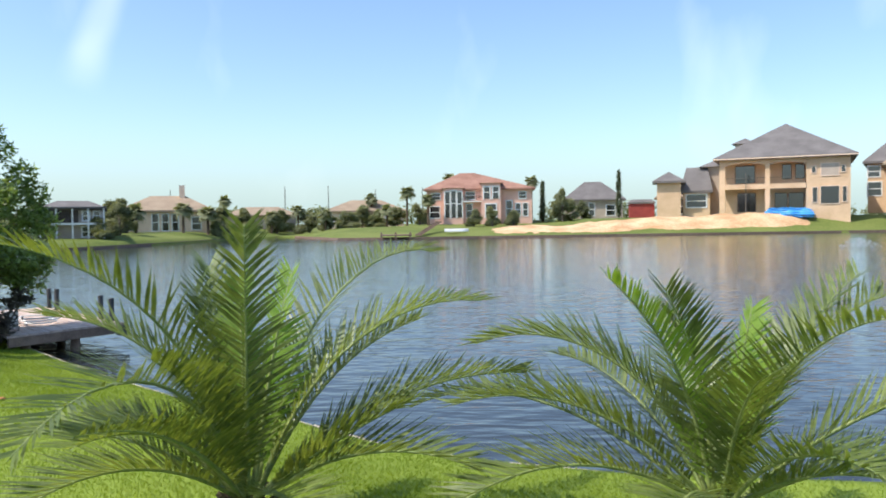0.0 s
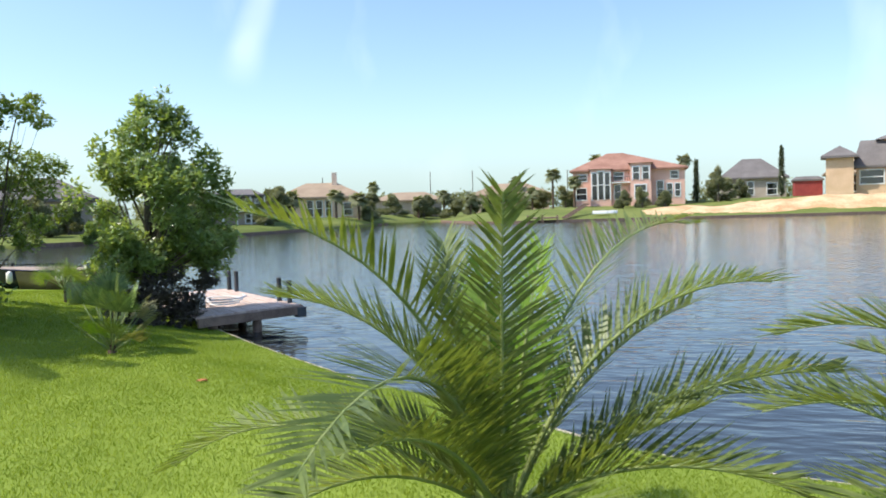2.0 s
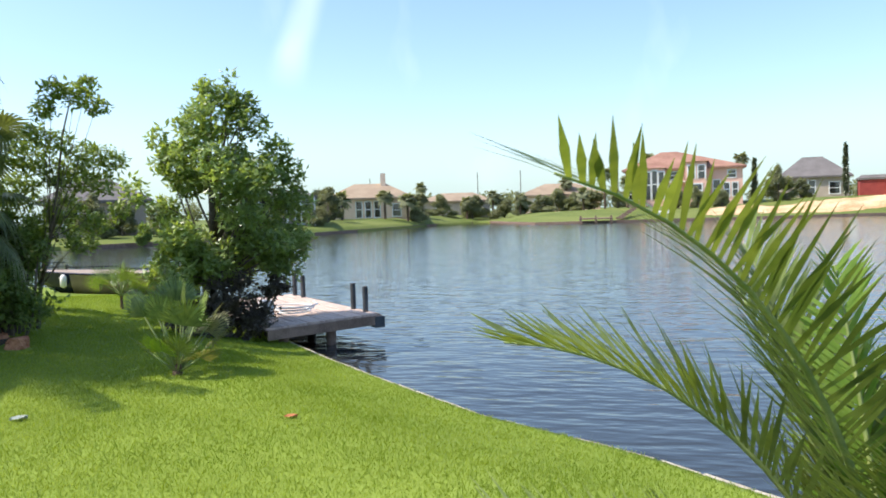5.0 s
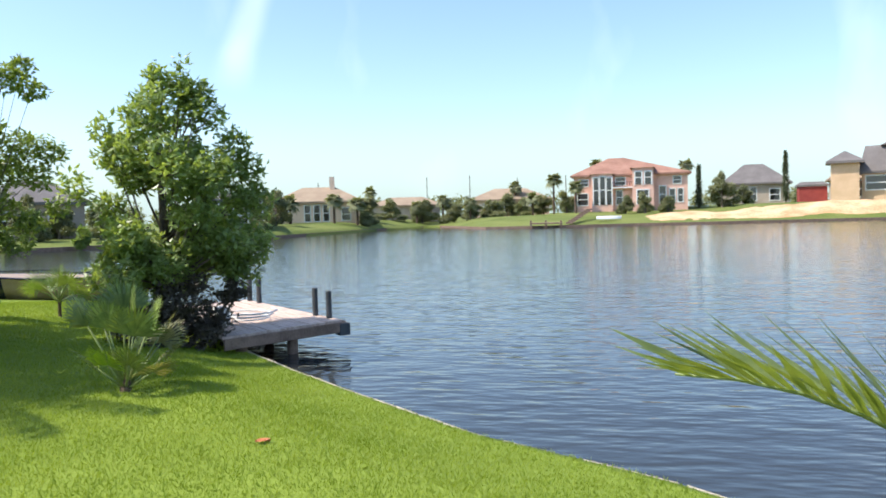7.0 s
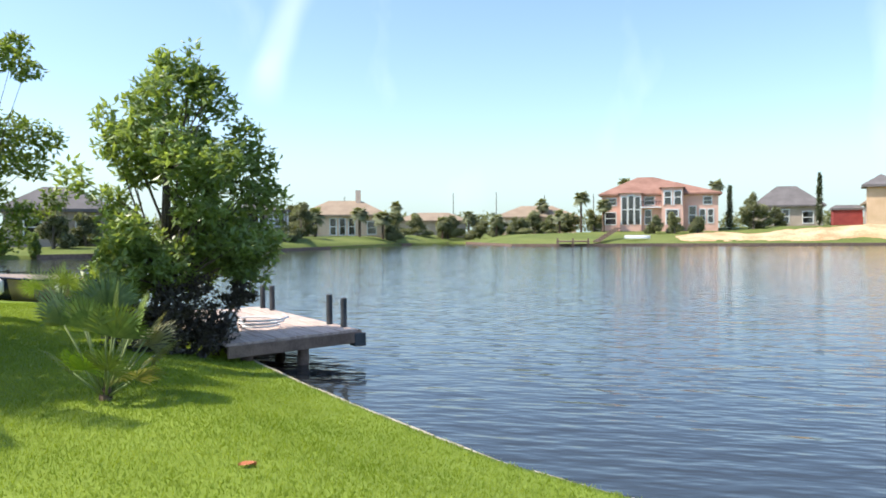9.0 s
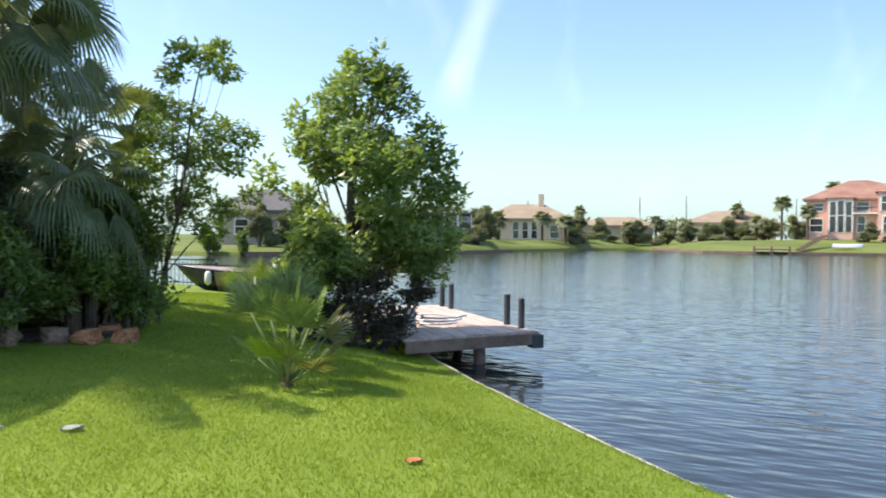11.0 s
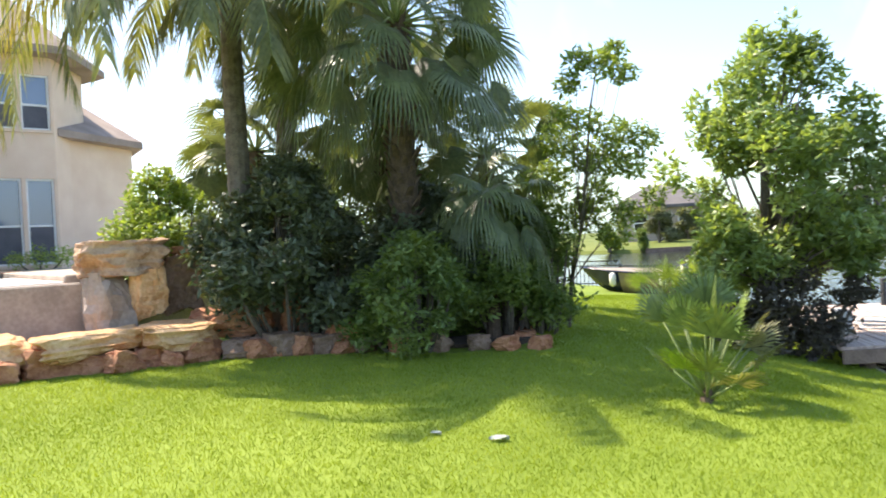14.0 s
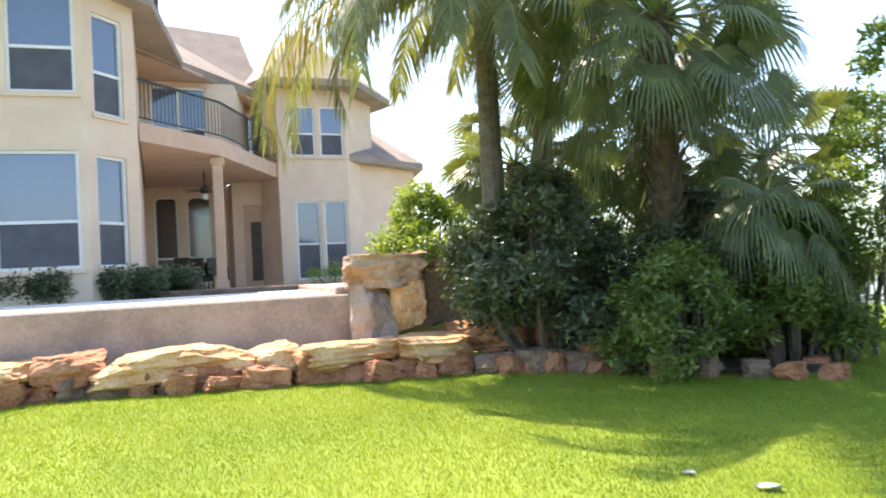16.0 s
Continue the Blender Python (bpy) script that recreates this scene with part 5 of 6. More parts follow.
def iron_fence(pts, h=1.05, gap=0.115):
    f = thing("iron_fence", Matrix(), "black wrought-iron picket fence at the water's edge", "fence")
    for (x0, y0), (x1, y1) in zip(pts, pts[1:]):
        L = math.hypot(x1 - x0, y1 - y0)
        z = min(lawn_z(x0, y0), lawn_z(x1, y1))
        m = Matrix.Translation((x0, y0, z)) @ Matrix.Rotation(math.atan2(y1 - y0, x1 - x0), 4, "Z")
        for zz in (0.12, h - 0.15, h - 0.03):
            part("rail", Geo().box(0.03, -0.012, zz, L - 0.03, 0.012, zz + 0.025, m), IRON, f)
        part("post", Geo().box(-0.03, -0.03, -0.2, 0.03, 0.03, h + 0.05, m), IRON, f)
        n = int(L / gap)
        for i in range(1, n):
            x = L * i / n
            part("picket", Geo().box(x - 0.007, -0.007, 0.0, x + 0.007, 0.007, h, m), IRON, f)


iron_fence([(-23.0, 17.6), (-21.2, 18.1), (-19.4, 18.6), (-17.76, 19.05), (-16.4, 19.4), (-15.0, 19.7), (-13.6, 19.7), (-12.4, 18.9)], 0.74)

# ---------------------------------------------------------------- the opposite bank

def far_house(name, label, x, y, z, yaw, w, d, h, wall, roof, rise, wins, over=0.6, ridge=0.4, shift=0.0, size=1.0, pane=PANE_DARK, frame=WHITE):
    """Box with windows and a hipped roof; local -y faces the lake. wins: (x, z, width, height)."""
    t = thing(name, Matrix.Translation((x, y, z)) @ Matrix.Rotation(radians(yaw), 4, "Z") @ Matrix.Diagonal((size, size, size, 1)), label, "house", "houses across the lake")
    part("wall", Geo().box(-w / 2, 0, -1.6, w / 2, d, h), wall, t)
    v = [(-w / 2 - over, -over, h), (w / 2 + over, -over, h), (w / 2 + over, d + over, h), (-w / 2 - over, d + over, h)]
    ra = w * ridge / 2
    v += [(p[0], p[1], h - 0.3) for p in v] + [(shift - ra, d / 2, h + rise), (shift + ra, d / 2, h + rise)]
    part("roof", Geo().add(v, [(0, 1, 9, 8), (1, 2, 9), (2, 3, 8, 9), (3, 0, 8), (4, 5, 1, 0), (5, 6, 2, 1), (6, 7, 3, 2), (7, 4, 0, 3), (7, 6, 5, 4)]), roof, t)
    for a, b, c, e in wins:
        wd = part("window", Geo().box(a, -0.06, b, a + c, 0.02, b + e), pane, t)
        part("window_frame", Geo().box(a - 0.15, -0.08, b - 0.15, a, 0.0, b + e + 0.15).box(a + c, -0.08, b - 0.15, a + c + 0.15, 0.0, b + e + 0.15).box(a, -0.08, b + e, a + c, 0.0, b + e + 0.15).box(a, -0.08, b - 0.15, a + c, 0.0, b).box(a, -0.09, b + e * 0.5 - 0.05, a + c, 0.0, b + e * 0.5 + 0.05), frame, wd)
    return t


# pink house
pk = far_house("pink_house", "pink stucco house with a red tile roof and white windows", 6.6, 139.0, 2.5, -4, 19.0, 12, 5.4, PINK, ROOF_RED, 3.2,
               [(-8.9, 0.2, 1.7, 2.0), (-8.6, 3.5, 1.5, 1.1), (-2.3, 0.2, 1.0, 2.4), (-2.4, 3.5, 1.6, 1.3), (4.9, 0.3, 1.0, 2.8), (6.6, 0.4, 0.8, 2.2), (7.9, 0.4, 0.8, 2.2), (7.2, 3.5, 1.2, 1.2)], ridge=0.14, shift=-2.4)


def bay_block(parent, x0, x1, y0, top, wins, cap):
    """A block standing proud of the front, with its own windows and a small roof."""
    bk = part("front_bay", Geo().box(x0, y0, -1.6, x1, -0.01, top), PINK, parent)
    for a, b, c, e in wins:
        w = part("window", Geo().box(a, y0 - 0.06, b, a + c, y0 + 0.01, b + e), PANE_DARK, bk)
        part("window_frame", Geo().box(a - 0.2, y0 - 0.1, b - 0.15, a, y0, b + e + 0.2).box(a + c, y0 - 0.1, b - 0.15, a + c + 0.2, y0, b + e + 0.2).box(a, y0 - 0.1, b + e, a + c, y0, b + e + 0.2).box(a, y0 - 0.09, b + e * 0.52, a + c, y0, b + e * 0.52 + 0.12), WHITE, w)
    mx, o = (x0 + x1) / 2, 0.35
    part("bay_roof", Geo().add([(x0 - o, y0 - o, top), (x1 + o, y0 - o, top), (x1 + o, 5, top), (x0 - o, 5, top), (mx, y0 + 1.2, top + cap), (mx, 5, top + cap)], [(0, 1, 4), (1, 2, 5, 4), (3, 0, 4, 5), (0, 3, 2, 1)]), ROOF_RED, parent)


bay_block(pk, -6.5, -2.9, -0.9, 5.5, [(-6.1, 0.2, 0.8, 4.6), (-5.0, 0.2, 0.8, 4.8), (-3.9, 0.2, 0.8, 4.6)], 0.5)
bay_block(pk, 0.4, 3.9, -1.5, 6.3, [(0.9, 3.5, 1.0, 2.1), (2.5, 3.5, 1.0, 2.1), (1.2, 0.2, 1.8, 2.3)], 0.7)
part("balcony", Geo().box(-3.0, -1.1, 2.95, 0.5, -0.02, 3.15), WHITE, pk)
for i in range(9):
    part("baluster", Geo().box(-2.9 + 0.4 * i, -1.05, 3.15, -2.82 + 0.4 * i, -0.98, 3.95), IRON, pk)
part("rail", Geo().box(-3.0, -1.08, 3.95, 0.5, -0.96, 4.03), IRON, pk)

far_house("brown_house", "tan brick house with a steep brown roof", 77.3, 127.1, 4.47, -31.3, 10.1, 12, 5.5, TAN, ROOF_GREY, 4.5, [(-5.0, 0.8, 1.6, 1.8), (-2.0, 0.8, 1.6, 1.8), (-5.0, 3.4, 1.4, 1.4)], ridge=0.25, size=1.22)

# large tan house under construction: two storeys of open porches between the piers, walls behind them
tn = thing("tan_house", Matrix.Translation((55.6, 125.7, 2.79)) @ Matrix.Rotation(radians(-25.5), 4, "Z") @ Matrix.Diagonal((1.22, 1.22, 1.22, 1)), "large unfinished tan brick house with porches and grey roof", "house", "houses across the lake")
PX0, PX1, PY = -7.75, 2.85, -2.6
part("wall", Geo().box(-7.7, 0, -1.6, 7.95, 13, 7.0), TAN, tn)
part("front_block", Geo().box(PX1, PY, -1.6, 7.95, -0.01, 7.0), TAN, tn)
part("porch_floor", Geo().box(PX0, PY - 0.1, 3.1, PX1 - 0.01, -0.01, 3.75), TAN, tn)
part("porch_ceiling", Geo().box(PX0, PY + 0.3, 6.8, PX1 - 0.01, -0.01, 7.0), STUCCO_TRIM, tn)
BAYS = ((-7.0, -2.05), (-1.45, 2.8))
for x0, x1 in ((PX0, -7.0), (-2.05, -1.45)):
    part("porch_pier", Geo().box(x0, PY - 0.12, -1.6, x1, PY + 0.5, 7.0), TAN, tn)
for x0, x1 in BAYS:
    n, mid, half = 12, (x0 + x1) / 2, (x1 - x0) / 2
    arch = [(x0 + (x1 - x0) * i / n, 6.15 + 0.38 * math.sqrt(max(0, 1 - ((x0 + (x1 - x0) * i / n - mid) / half) ** 2))) for i in range(n + 1)]
    g = Geo()
    for x, z in arch:
        g.v += [(x, PY - 0.08, z), (x, PY - 0.08, 7.0), (x, PY + 0.35, z)]
    g.f = [q for i in range(n) for q in ((3 * i, 3 * i + 3, 3 * i + 4, 3 * i + 1), (3 * i, 3 * i + 2, 3 * i + 5, 3 * i + 3))]
    part("arched_head", g, TAN, tn)
    part("rail", Geo().box(x0, PY + 0.02, 4.55, x1, PY + 0.06, 4.59), POLE, tn)
for a, b, c, e in ((0.0, 4.4, 1.0, 1.9), (1.6, 4.4, 1.0, 1.9), (-0.9, 0.1, 1.4, 2.4), (0.8, 0.6, 1.7, 1.9), (-5.9, 4.0, 2.4, 2.3), (-5.6, 0.1, 2.2, 2.5)):
    w_ = part("window", Geo().box(a, -0.07, b, a + c, -0.012, b + e), PANE_DARK, tn)
    part("window_frame", Geo().box(a - 0.1, -0.1, b, a, -0.013, b + e).box(a + c, -0.1, b, a + c + 0.1, -0.013, b + e).box(a, -0.1, b + e, a + c, -0.013, b + e + 0.1), DECK_SIDE, w_)
for a, b, c, e in ((3.6, 1.2, 0.55, 1.9), (4.55, 1.0, 2.1, 2.2), (7.05, 1.2, 0.45, 1.9), (3.5, 5.0, 0.45, 0.8), (4.6, 4.6, 2.0, 1.5), (6.9, 5.0, 0.45, 0.8)):
    w_ = part("window", Geo().box(a, PY - 0.05, b, a + c, PY + 0.02, b + e), BRICK_PALE if (a, b) == (4.6, 4.6) else PANE_DARK, tn)
    part("window_frame", Geo().box(a - 0.09, PY - 0.09, b - 0.09, a, PY, b + e + 0.09).box(a + c, PY - 0.09, b - 0.09, a + c + 0.09, PY, b + e + 0.09).box(a, PY - 0.09, b + e, a + c, PY, b + e + 0.09).box(a, PY - 0.09, b - 0.09, a + c, PY, b), STUCCO, w_)
EX0, EX1, EY0, EY1, EZ = -8.5, 8.8, PY - 0.8, 13.8, 7.0
AX, AY = 0.2, 6.0
part("roof", Geo().add([(EX0, EY0, EZ), (EX1, EY0, EZ), (EX1, EY1, EZ), (EX0, EY1, EZ), (EX0, EY0, EZ + 0.28), (EX1, EY0, EZ + 0.28), (EX1, EY1, EZ + 0.28), (EX0, EY1, EZ + 0.28), (AX, AY, 12.45), (AX, AY + 1.5, 12.45)], [(3, 2, 1, 0), (0, 1, 5, 4), (1, 2, 6, 5), (2, 3, 7, 6), (3, 0, 4, 7), (4, 5, 8), (5, 6, 9, 8), (6, 7, 9), (7, 4, 8, 9)]), ROOF_GREY, tn)
part("fascia", Geo().box(EX0, EY0 - 0.05, EZ + 0.06, EX1, EY0 - 0.003, EZ + 0.2), STUCCO, tn)
part("side_wing", Geo().box(-10.4, 2.5, -1.6, -7.71, 11.0, 6.6), BRICK_PALE, tn)
part("wing_roof", Geo().add([(-11.0, 1.8, 6.6), (-7.7, 1.8, 6.6), (-7.7, 11.6, 6.6), (-11.0, 11.6, 6.6), (-5.6, 4.6, 9.0), (-5.6, 9, 9.0)], [(0, 1, 4), (0, 4, 5, 3), (2, 3, 5), (1, 2, 5, 4), (0, 3, 2, 1)]), ROOF_GREY, tn)
part("dormer", Geo().box(-6.4, 5.6, 8.0, -4.0, 8.0, 9.9), BRICK_PALE, tn)
part("dormer_roof", Geo().add([(-6.9, 5.1, 9.9), (-3.5, 5.1, 9.9), (-3.5, 8.5, 9.9), (-6.9, 8.5, 9.9), (-5.2, 6.8, 10.8)], [(0, 1, 4), (1, 2, 4), (2, 3, 4), (3, 0, 4), (3, 2, 1, 0)]), ROOF_GREY, tn)
part("scaffold_pole", Geo().tube([(-4.4, PY - 0.4, -0.3), (-4.4, PY - 0.4, 5.2)], [0.05, 0.05], 8), POLE, tn)
far_house("tan_annex", "small tan annex with a grey pyramid roof beside the large house", 38.6, 131.2, 2.79, -16, 3.2, 4, 4.6, TAN, ROOF_GREY, 1.4, [], over=0.6, ridge=0.0, size=1.22)
far_house("tan_annex", "low tan wing with a window and lean-to roof", 43.4, 131.5, 2.79, -20, 3.6, 5, 3.2, TAN, ROOF_GREY, 3.4, [(-1.3, 0.9, 2.6, 1.7)], over=0.4, ridge=0.8, size=1.22)
far_house("grey_roof_house", "pale brick house with a steep grey roof behind the sand", 29.5, 150, 2.2, -8, 11, 9, 3.8, BRICK_PALE, ROOF_GREY, 3.6, [(-2.6, 0.6, 1.0, 2.4), (-0.9, 0.6, 1.0, 2.4), (2.4, 0.6, 1.6, 2.0)], ridge=0.3)
far_house("garden_shed", "dark red painted shed by the sand", 35.3, 136.0, 2.5, -8, 4.2, 3, 2.5, RED_SHED, ROOF_GREY, 0.5, [], over=0.2, ridge=0.8)
far_house("brick_house", "tan brick house with an arched entrance and brown roof", 43.5, 140.0, 2.6, -14, 8, 9, 3.4, BRICK_PALE, ROOF_TAN, 3.0, [(-0.6, 0.3, 1.4, 2.6)], ridge=0.2)
far_house("brick_house", "tan house at the edge of the bank with a brown roof", 76.9, 118.3, 2.79, -30, 12, 10, 6.2, BRICK_PALE, ROOF_TAN, 4.5, [(-5.0, 0.8, 1.2, 1.8), (-3.0, 0.8, 1.2, 1.8), (-5.0, 4.0, 1.2, 1.6)], ridge=0.2, size=1.22)
# left bank
far_house("cream_house", "cream two-storey house with a tan hipped roof and chimney", -41.0, 114.0, 0.8, 17, 12.5, 10, 3.4, STUCCO, ROOF_TAN, 2.3, [(-5.5, 0.5, 1.0, 1.8), (-2.0, 0.4, 0.8, 2.4), (-0.6, 0.4, 0.8, 2.4), (0.8, 0.4, 0.8, 2.4), (3.6, 0.5, 1.2, 1.8)], ridge=0.4)
part("chimney", Geo().box(1.7, 4.0, 5.0, 2.5, 5.0, 7.3), STUCCO, bpy.data.objects["cream_house"])
gh = far_house("porch_house", "two-storey house with a columned porch and grey roof", -41.5, 86.0, 0.5, 24, 6.6, 7, 3.5, BRICK_PALE, ROOF_GREY, 0.9, [(1.1, 2.1, 0.6, 1.0), (2.2, 2.1, 0.6, 1.0), (1.0, 0.3, 1.6, 1.0)], over=0.3, ridge=0.5)
part("porch_floor", Geo().box(-3.3, -1.0, 1.6, 3.3, -0.01, 1.8), WHITE, gh)
part("porch_roof", Geo().box(-3.5, -1.2, 3.42, 3.5, -0.01, 3.6), ROOF_GREY, gh)
for k_ in range(5):
    part("porch_column", Geo().box(-3.25 + 1.6 * k_, -1.0, -0.6, -3.09 + 1.6 * k_, -0.85, 3.41), WHITE, gh)
# flat dark panel on the wall, the porch's shade put into its colour
part("porch_shade_panel", Geo().box(-2.9, -0.06, 1.85, 0.6, -0.005, 3.3), SHADE_IN, gh)
far_house("stone_house", "low stone house with a hipped tan roof behind trees", -35.0, 148.0, 1.2, 12, 13, 9, 2.6, BRICK_PALE, ROOF_TAN, 1.6, [(-4, 0.6, 1.4, 1.2), (2, 0.6, 1.4, 1.2)], ridge=0.5)
far_house("stone_house", "cream house with a broad tan roof behind the palms", -15.2, 151.0, 1.4, 5, 15, 10, 3.0, STUCCO, ROOF_TAN, 2.2, [(-5, 0.6, 1.4, 1.4), (-1, 0.6, 1.4, 1.4), (4, 0.6, 1.4, 1.4)], ridge=0.4)
far_house("grey_house", "pale grey house with a dark roof beyond the boat", -52.0, 66.0, 0.8, 38, 9, 7, 3.0, BRICK_PALE, ROOF_GREY, 2.2, [(-2.8, 0.6, 1.2, 1.4), (1.5, 0.6, 1.2, 1.4)], ridge=0.3)

# sand of the building plot
sd = Geo()
nx, ny = 60, 14
for i in range(nx + 1):
    for j in range(ny + 1):
        u, v = i / nx, j / ny
        x = 6 + 52 * u
        y = shore(x) + 1.6 + (13 - 6 * u) * v
        edge_k = smooth01(u * 9) * smooth01((1 - u) * 12) * smooth01(v * 5) * smooth01((1 - v) * 6 + 0.2)
        z = far_z(x, y) - 0.12 + edge_k * (0.25 + 0.45 * v + 0.45 * noise.noise((x * 0.25, y * 0.25, 3)) + 0.2 * noise.noise((x * 0.9, y * 0.9, 5)))
        sd.v.append((x, y, z))
sd.f = [(i * (ny + 1) + j, (i + 1) * (ny + 1) + j, (i + 1) * (ny + 1) + j + 1, i * (ny + 1) + j + 1) for i in range(nx) for j in range(ny)]
tagged(part("sand_mound", sd, SAND, smooth=True), "bare orange sand piled along the opposite bank", "sand", kind="structure")
tp = boulder(3.2, 1.6, 0.9, 77, 0, 4)
tarp = tagged(part("blue_tarp", tp, TARP), "bright blue tarpaulin heaped in front of the unfinished house", "tarpaulin")
tarp.matrix_world = Matrix.Translation((54.4, 121.1, 2.75)) @ Matrix.Rotation(radians(-25), 4, "Z") @ Matrix.Scale(1.22, 4)

# far jetty, canoe, fountain
jt = thing("far_jetty", Matrix.Translation((-6.6, 106.6, -0.5)), "small dark jetty on the opposite bank", "dock")
part("deck", Geo().box(-2.2, 0, 0.55, 2.2, 2.2, 0.75, bevel=0.03), DECK_SIDE, jt)
for x in (-2.0, 0, 2.0):
    part("post", Geo().box(x - 0.12, 0.05, -1, x + 0.12, 0.3, 1.05), DECK_SIDE, jt)
for i in range(9):
    part("step", Geo().box(2.6 + i * 0.35, 2.5 + i * 0.9, 0.5 + i * 0.22, 3.6 + i * 0.35, 3.3 + i * 0.9, 0.75 + i * 0.22), DECK_SIDE, jt)
cn = thing("canoe", Matrix.Translation((2.0, 114.0, 0.45)) @ Matrix.Rotation(radians(35), 4, "Z"), "upturned white canoe on the grass bank", "canoe")
cg = Geo()
for i in range(13):
    u = i / 12
    w = 0.45 * math.sin(math.pi * u) ** 0.7 + 0.01
    cg.v += [(-2.2 + 4.4 * u, -w, 0), (-2.2 + 4.4 * u, -w * 0.6, 0.45), (-2.2 + 4.4 * u, w * 0.6, 0.45), (-2.2 + 4.4 * u, w, 0)]
cg.f = [(i * 4 + j, i * 4 + 4 + j, i * 4 + 5 + j, i * 4 + 1 + j) for i in range(12) for j in range(3)]
part("hull", cg, WHITE, cn, smooth=True)
ft = thing("fountain", Matrix.Translation((31.5, 58.0, WATER_Z)), "low white fountain spray on the lake", "fountain")
fg = Geo()
r_ = random.Random(9)
for i in range(500):
    a, k = r_.uniform(0, 6.28), r_.random()
    p = Vector((1.5 * k * math.cos(a), 1.5 * k * math.sin(a), 0.7 * (1 - k * k) * r_.random() + 0.02))
    s = 0.03 + 0.05 * r_.random()
    fg.add([p, p + Vector((s, 0, -s)), p + Vector((0, s, s)), p + Vector((-s, 0, s))], [(0, 1, 2), (0, 2, 3), (0, 3, 1), (1, 3, 2)])
part("spray", fg, FOAM, ft)


# far trees, palms, cypresses
def far_tree(x, y, h, w, seed, label="round dark-green tree on the opposite bank", mat=LEAF_FAR):
    r = random.Random(seed)
    clumps = []
    for i in range(11):
        u = (i + r.random()) / 11
        a, k = r.uniform(0, 2 * math.pi), w * 0.42 * math.sqrt(r.random()) * (1 - 0.6 * u)
        q = w * r.uniform(0.16, 0.30) * (1 - 0.35 * u)
        clumps.append((k * math.cos(a), k * math.sin(a), h * (0.10 + 0.78 * u), q, h * r.uniform(0.11, 0.18)))
    return broad_tree("bank_tree", x, y, far_z(x, y), clumps, [(0, 0, 0), (0, 0, h * 0.3), (0.05, 0, h * 0.7)], 0.14, mat, 0.34, 900 / max(w, 1), label, seed=seed, group="trees on the opposite bank")


def far_palm(x, y, h, seed, label="tall fan palm standing out against the sky"):
    return fan_palm(x, y, far_z(x, y), h, 22, 1.0, 0.75, label, trunk_r=0.18, segs=14, low=-45, high=70, seed=seed, hang=0.3, group="palms on the opposite bank", mat=LEAF_FAR, name="bank_palm")


def cypress(x, y, h, seed):
    r = random.Random(seed)
    t = thing("cypress", Matrix.Translation((x, y, far_z(x, y))), "narrow dark column cypress on the opposite bank", "tree", "cypresses on the opposite bank")
    part("trunk", Geo().tube([(0, 0, -0.2), (0, 0, h * 0.5)], [0.12, 0.05], 6), BARK, t)
    g = Geo()
    for i in range(9):
        leaf_cloud(g, (0, 0, h * (0.1 + 0.095 * i)), (0.5 * (1 - (i / 9) ** 2) + 0.12,) * 2 + (h * 0.09,), 220, 0.4, r, 0.3)
    part("crown", g, LEAF_DARK, t)


# position, height and width of the trees across the lake
FAR_TREES = ((21.3, 136.5, 6.2, 6.0), (-42.5, 103, 3.4, 3.4), (-33.6, 115, 2.6, 3.0), (-34.6, 135, 4.0, 6.0), (-29.8, 138, 4.4, 5.4), (-44.5, 105, 4.6, 4.5), (-47.5, 108, 4.8, 4.0),
             (-17.6, 142, 3.2, 5.5), (-12.5, 142.4, 3.4, 5.0), (-4.3, 140.8, 4.2, 4.2), (5.3, 130.6, 3.0, 3.0), (8.4, 130.3, 3.4, 3.2), (-40.5, 96, 4.8, 4.4), (-43.0, 92.5, 4.0, 3.8), (-45.0, 84.0, 4.4, 3.6), (-38.6, 86.5, 2.6, 3.0),
             (-31.0, 146, 4.4, 5.5), (-15.7, 149.2, 4.6, 5.5), (-24.5, 141, 3.6, 6.0), (-20.5, 139, 3.0, 4.5), (-49.0, 61.5, 4.2, 3.4), (-49.5, 66.5, 3.2, 3.2), (-45.0, 66, 3.4, 3.2), (12.1, 132, 2.8, 2.8), (46.5, 139, 3.0, 3.0), (25.5, 141, 3.4, 3.4), (-8.5, 145, 3.8, 4.5), (-36.0, 124, 4.0, 4.5))
for i, (x, y, h) in enumerate(((1.4, 154.5, 9.0), (17.5, 151.2, 7.6), (-6.4, 137.5, 6.0), (-14.2, 152.4, 5.6), (-46.0, 161.8, 6.0), (-26.5, 140.5, 4.2), (-37.2, 110.0, 3.4), (-34.6, 113.0, 3.2), (-41.6, 104.0, 2.8), (-21.0, 137.0, 3.4), (-2.6, 136.5, 4.4), (-10.2, 140.0, 3.0), (-30.6, 137.0, 3.2))):
    far_palm(x, y, h, 600 + i)
cypress(18.6, 143.2, 8.2, 1)
cypress(31.8, 138.8, 9.2, 2)
for i, (x, y, h, w) in enumerate(FAR_TREES):
    far_tree(x, y, h, w, 700 + i)
for i, (x, y, h, w) in enumerate(((-46.6, 56.2, 1.9, 1.4), (-42.4, 59.6, 1.7, 1.6), (-49.2, 55.0, 2.4, 1.8))):
    far_tree(x, y, h, w, 760 + i, label="low green garden tree before the pale house", mat=LEAF_SHRUB)
# distant wood along the skyline
r_ = random.Random(5)
wood = Geo()
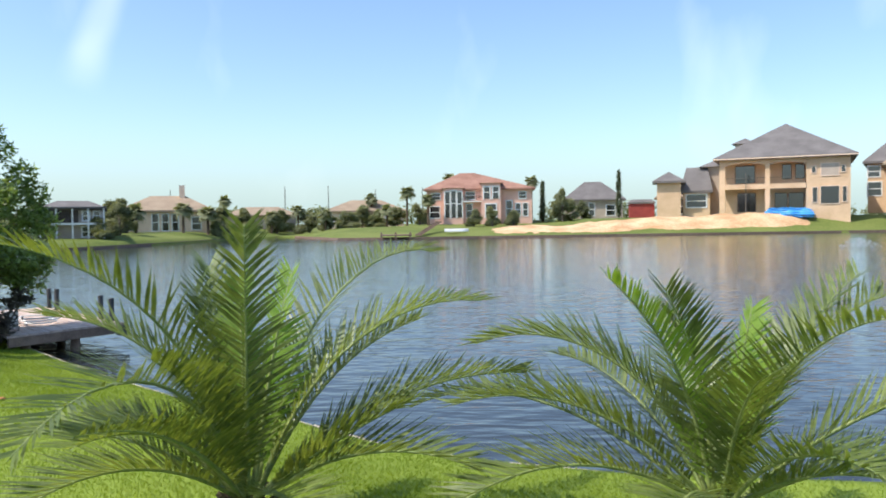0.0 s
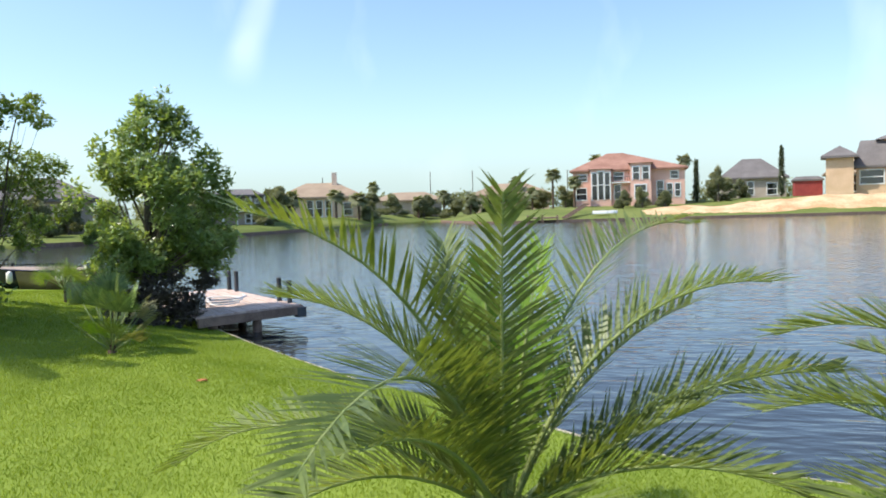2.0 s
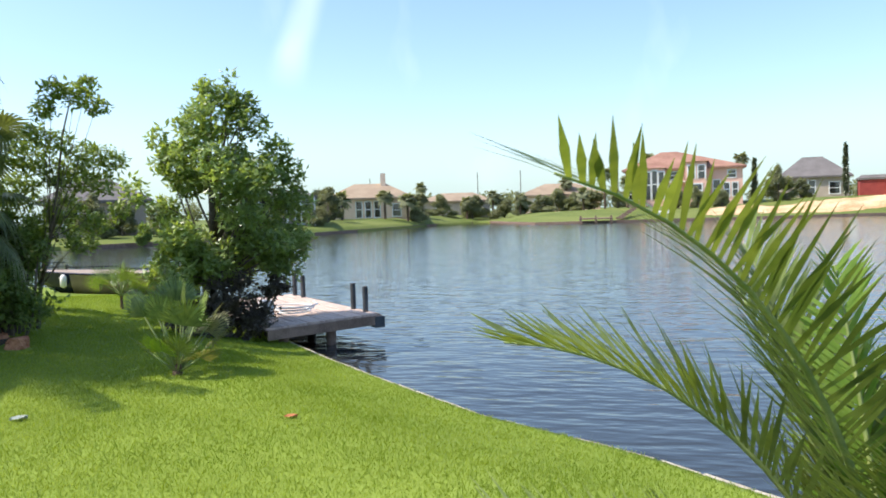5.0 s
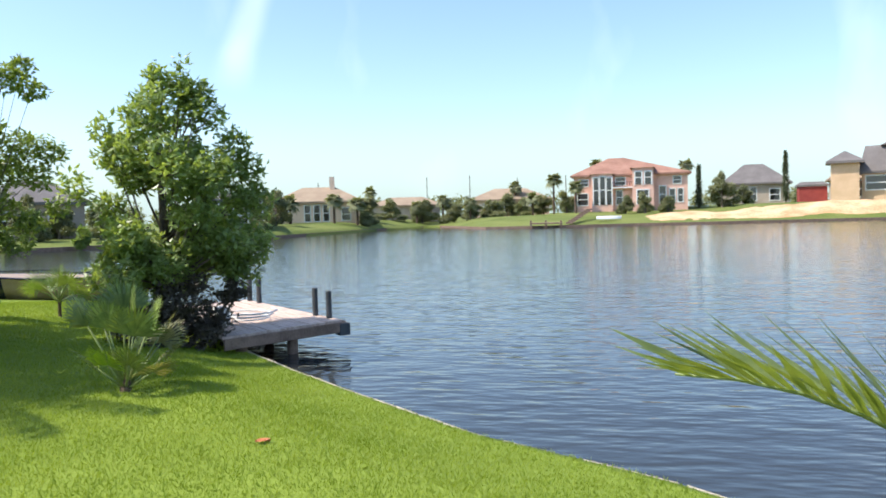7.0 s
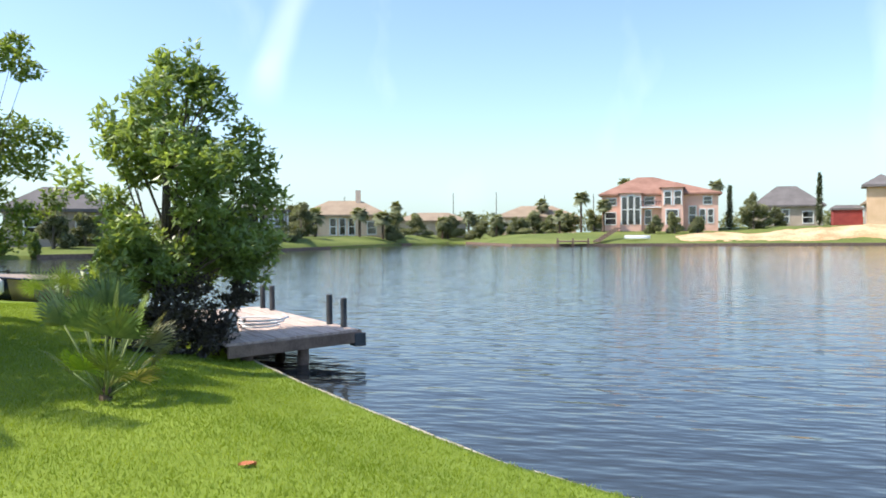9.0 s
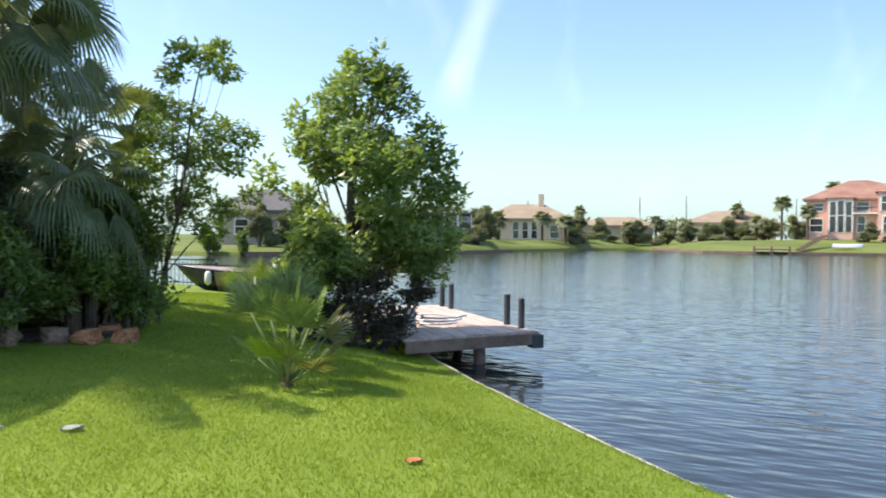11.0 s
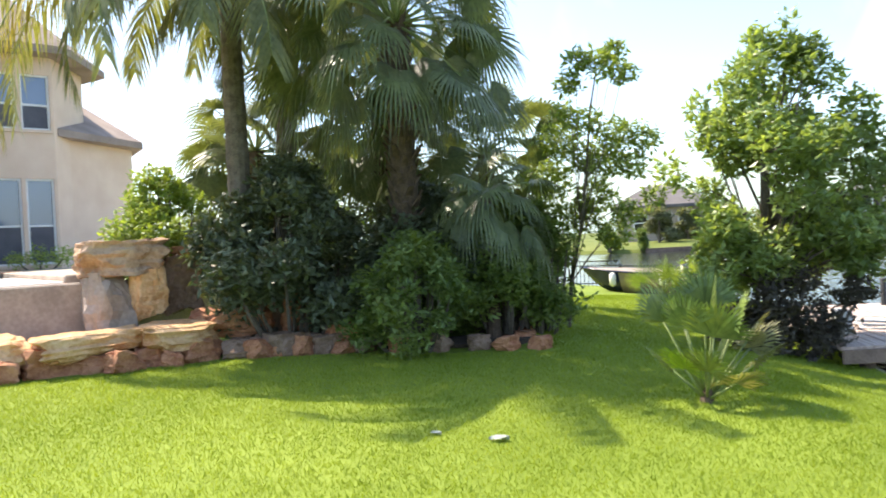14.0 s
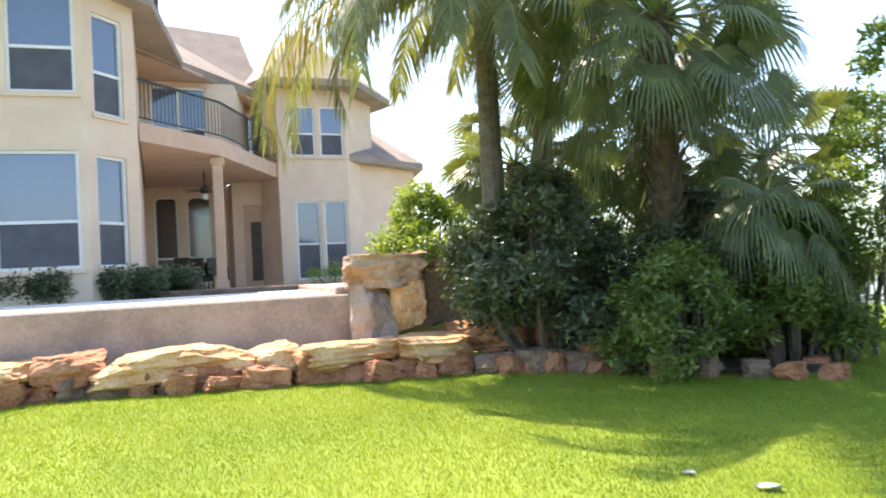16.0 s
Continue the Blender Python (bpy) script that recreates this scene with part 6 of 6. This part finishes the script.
for i in range(130):
    x = -160 + 3.6 * i + r_.uniform(-2, 2)
    y = 205 + 0.12 * abs(x) + r_.uniform(-8, 8)
    h = r_.uniform(4.0, 6.4)
    leaf_cloud(wood, (x, y, 1.0 + h * 0.5), (3.4, 3.0, h * 0.6), 190, 1.2, r_, 0.4)
tagged(part("distant_wood", wood, LEAF_FAR), "low distant treeline behind the far houses", "trees", kind="stuff")
for i, (x, y, h) in enumerate(((-62, 175, 9), (-40, 195, 10.5), (-29, 195, 10.5), (-17, 195, 9.5), (-5, 190, 9.5))):
    pl = thing("utility_pole", Matrix.Translation((x, y, 1.0)), "thin dark utility pole on the skyline", "utility pole", "utility poles")
    part("pole", Geo().tube([(0, 0, -0.5), (0, 0, h)], [0.14, 0.1], 6), POLE, pl)

# ---------------------------------------------------------------- small things on the lawn
lf = Geo()
for i in range(9):
    u = i / 8
    w = 0.07 * math.sin(math.pi * min(0.98, u + 0.02)) ** 0.8
    lf.v += [(-0.1 + 0.2 * u, -w, 0.035 + 0.02 * u), (-0.1 + 0.2 * u, 0, 0.02 + 0.01 * math.sin(u * 5)), (-0.1 + 0.2 * u, w, 0.05)]
lf.f = [(i * 3 + j, i * 3 + 3 + j, i * 3 + 4 + j, i * 3 + 1 + j) for i in range(8) for j in range(2)]
leaf_ob = tagged(part("fallen_leaf", lf, LEAF_FALLEN), "curled orange-brown fallen leaf on the lawn", "leaf")
leaf_ob.matrix_world = Matrix.Translation((-4.69, 8.01, lawn_z(-4.69, 8.01) + 0.0)) @ Matrix.Rotation(radians(30), 4, "Z") @ Matrix.Scale(0.55, 4)
for x, y, yaw, sc in ((-6.95, 7.5, 60, 1.3), (-7.35, 7.25, 20, 0.9)):
    o = tagged(part("dead_frond_tip", lf, LITTER), "pale grey-green dead palm leaf lying on the lawn", "leaf")
    o.matrix_world = Matrix.Translation((x, y, lawn_z(x, y) - 0.002)) @ Matrix.Rotation(radians(yaw), 4, "Z") @ Matrix.Scale(sc * 0.55, 4)

# blades of grass, dense near the path
def blades(name, count, x0, x1, near, far_, hmin, hmax, seed, width):
    n = np.random.default_rng(seed)
    xs = n.uniform(x0, x1, count)
    es = np.interp(xs, EDGE_X, EDGE_Y)
    off = near + (far_ - near) * n.random(count) ** 1.0
    ys = es - off
    keep = (xs > np.interp(ys, (-6, 2, 5, 7, 8.2, 9.2, 10.2, 10.6, 11.2, 12.0, 14), (-12.0, -11.9, -11.6, -11.4, -10.8, -9.9, -9.2, -9.8, -11.2, -13.4, -17)))
    keep &= n.random(count) < np.clip((x1 - xs) / 2.0, 0, 1) * np.clip((far_ - off) / 2.0, 0, 1)
    xs, ys = xs[keep], ys[keep]
    zs = np.array([lawn_z(a, b) for a, b in zip(xs, ys)])
    k = len(xs)
    h = n.uniform(hmin, hmax, k)
    a = n.uniform(0, 2 * np.pi, k)
    lean = h[:, None] * n.normal(0, 0.45, (k, 2))
    w = width * n.uniform(0.7, 1.3, k)
    v = np.zeros((k, 3, 3))
    v[:, 0] = np.stack([xs - np.cos(a) * w, ys - np.sin(a) * w, zs - 0.005], 1)
    v[:, 1] = np.stack([xs + np.cos(a) * w, ys + np.sin(a) * w, zs - 0.005], 1)
    v[:, 2] = np.stack([xs + lean[:, 0], ys + lean[:, 1], zs + h], 1)
    me = bpy.data.meshes.new(name)
    me.vertices.add(3 * k)
    me.loops.add(3 * k)
    me.polygons.add(k)
    me.vertices.foreach_set("co", v.ravel())
    me.loops.foreach_set("vertex_index", np.arange(3 * k, dtype=np.int32))
    me.polygons.foreach_set("loop_start", np.arange(0, 3 * k, 3, dtype=np.int32))
    me.update(calc_edges=True)
    me.materials.append(BLADE)
    return tagged(new(name, me), "short dense bright green grass blades", "grass", kind="stuff")


blades("lawn_blades", 1050000, -13.4, 4.2, 0.0, 18.5, 0.012, 0.036, 3, 0.0042)
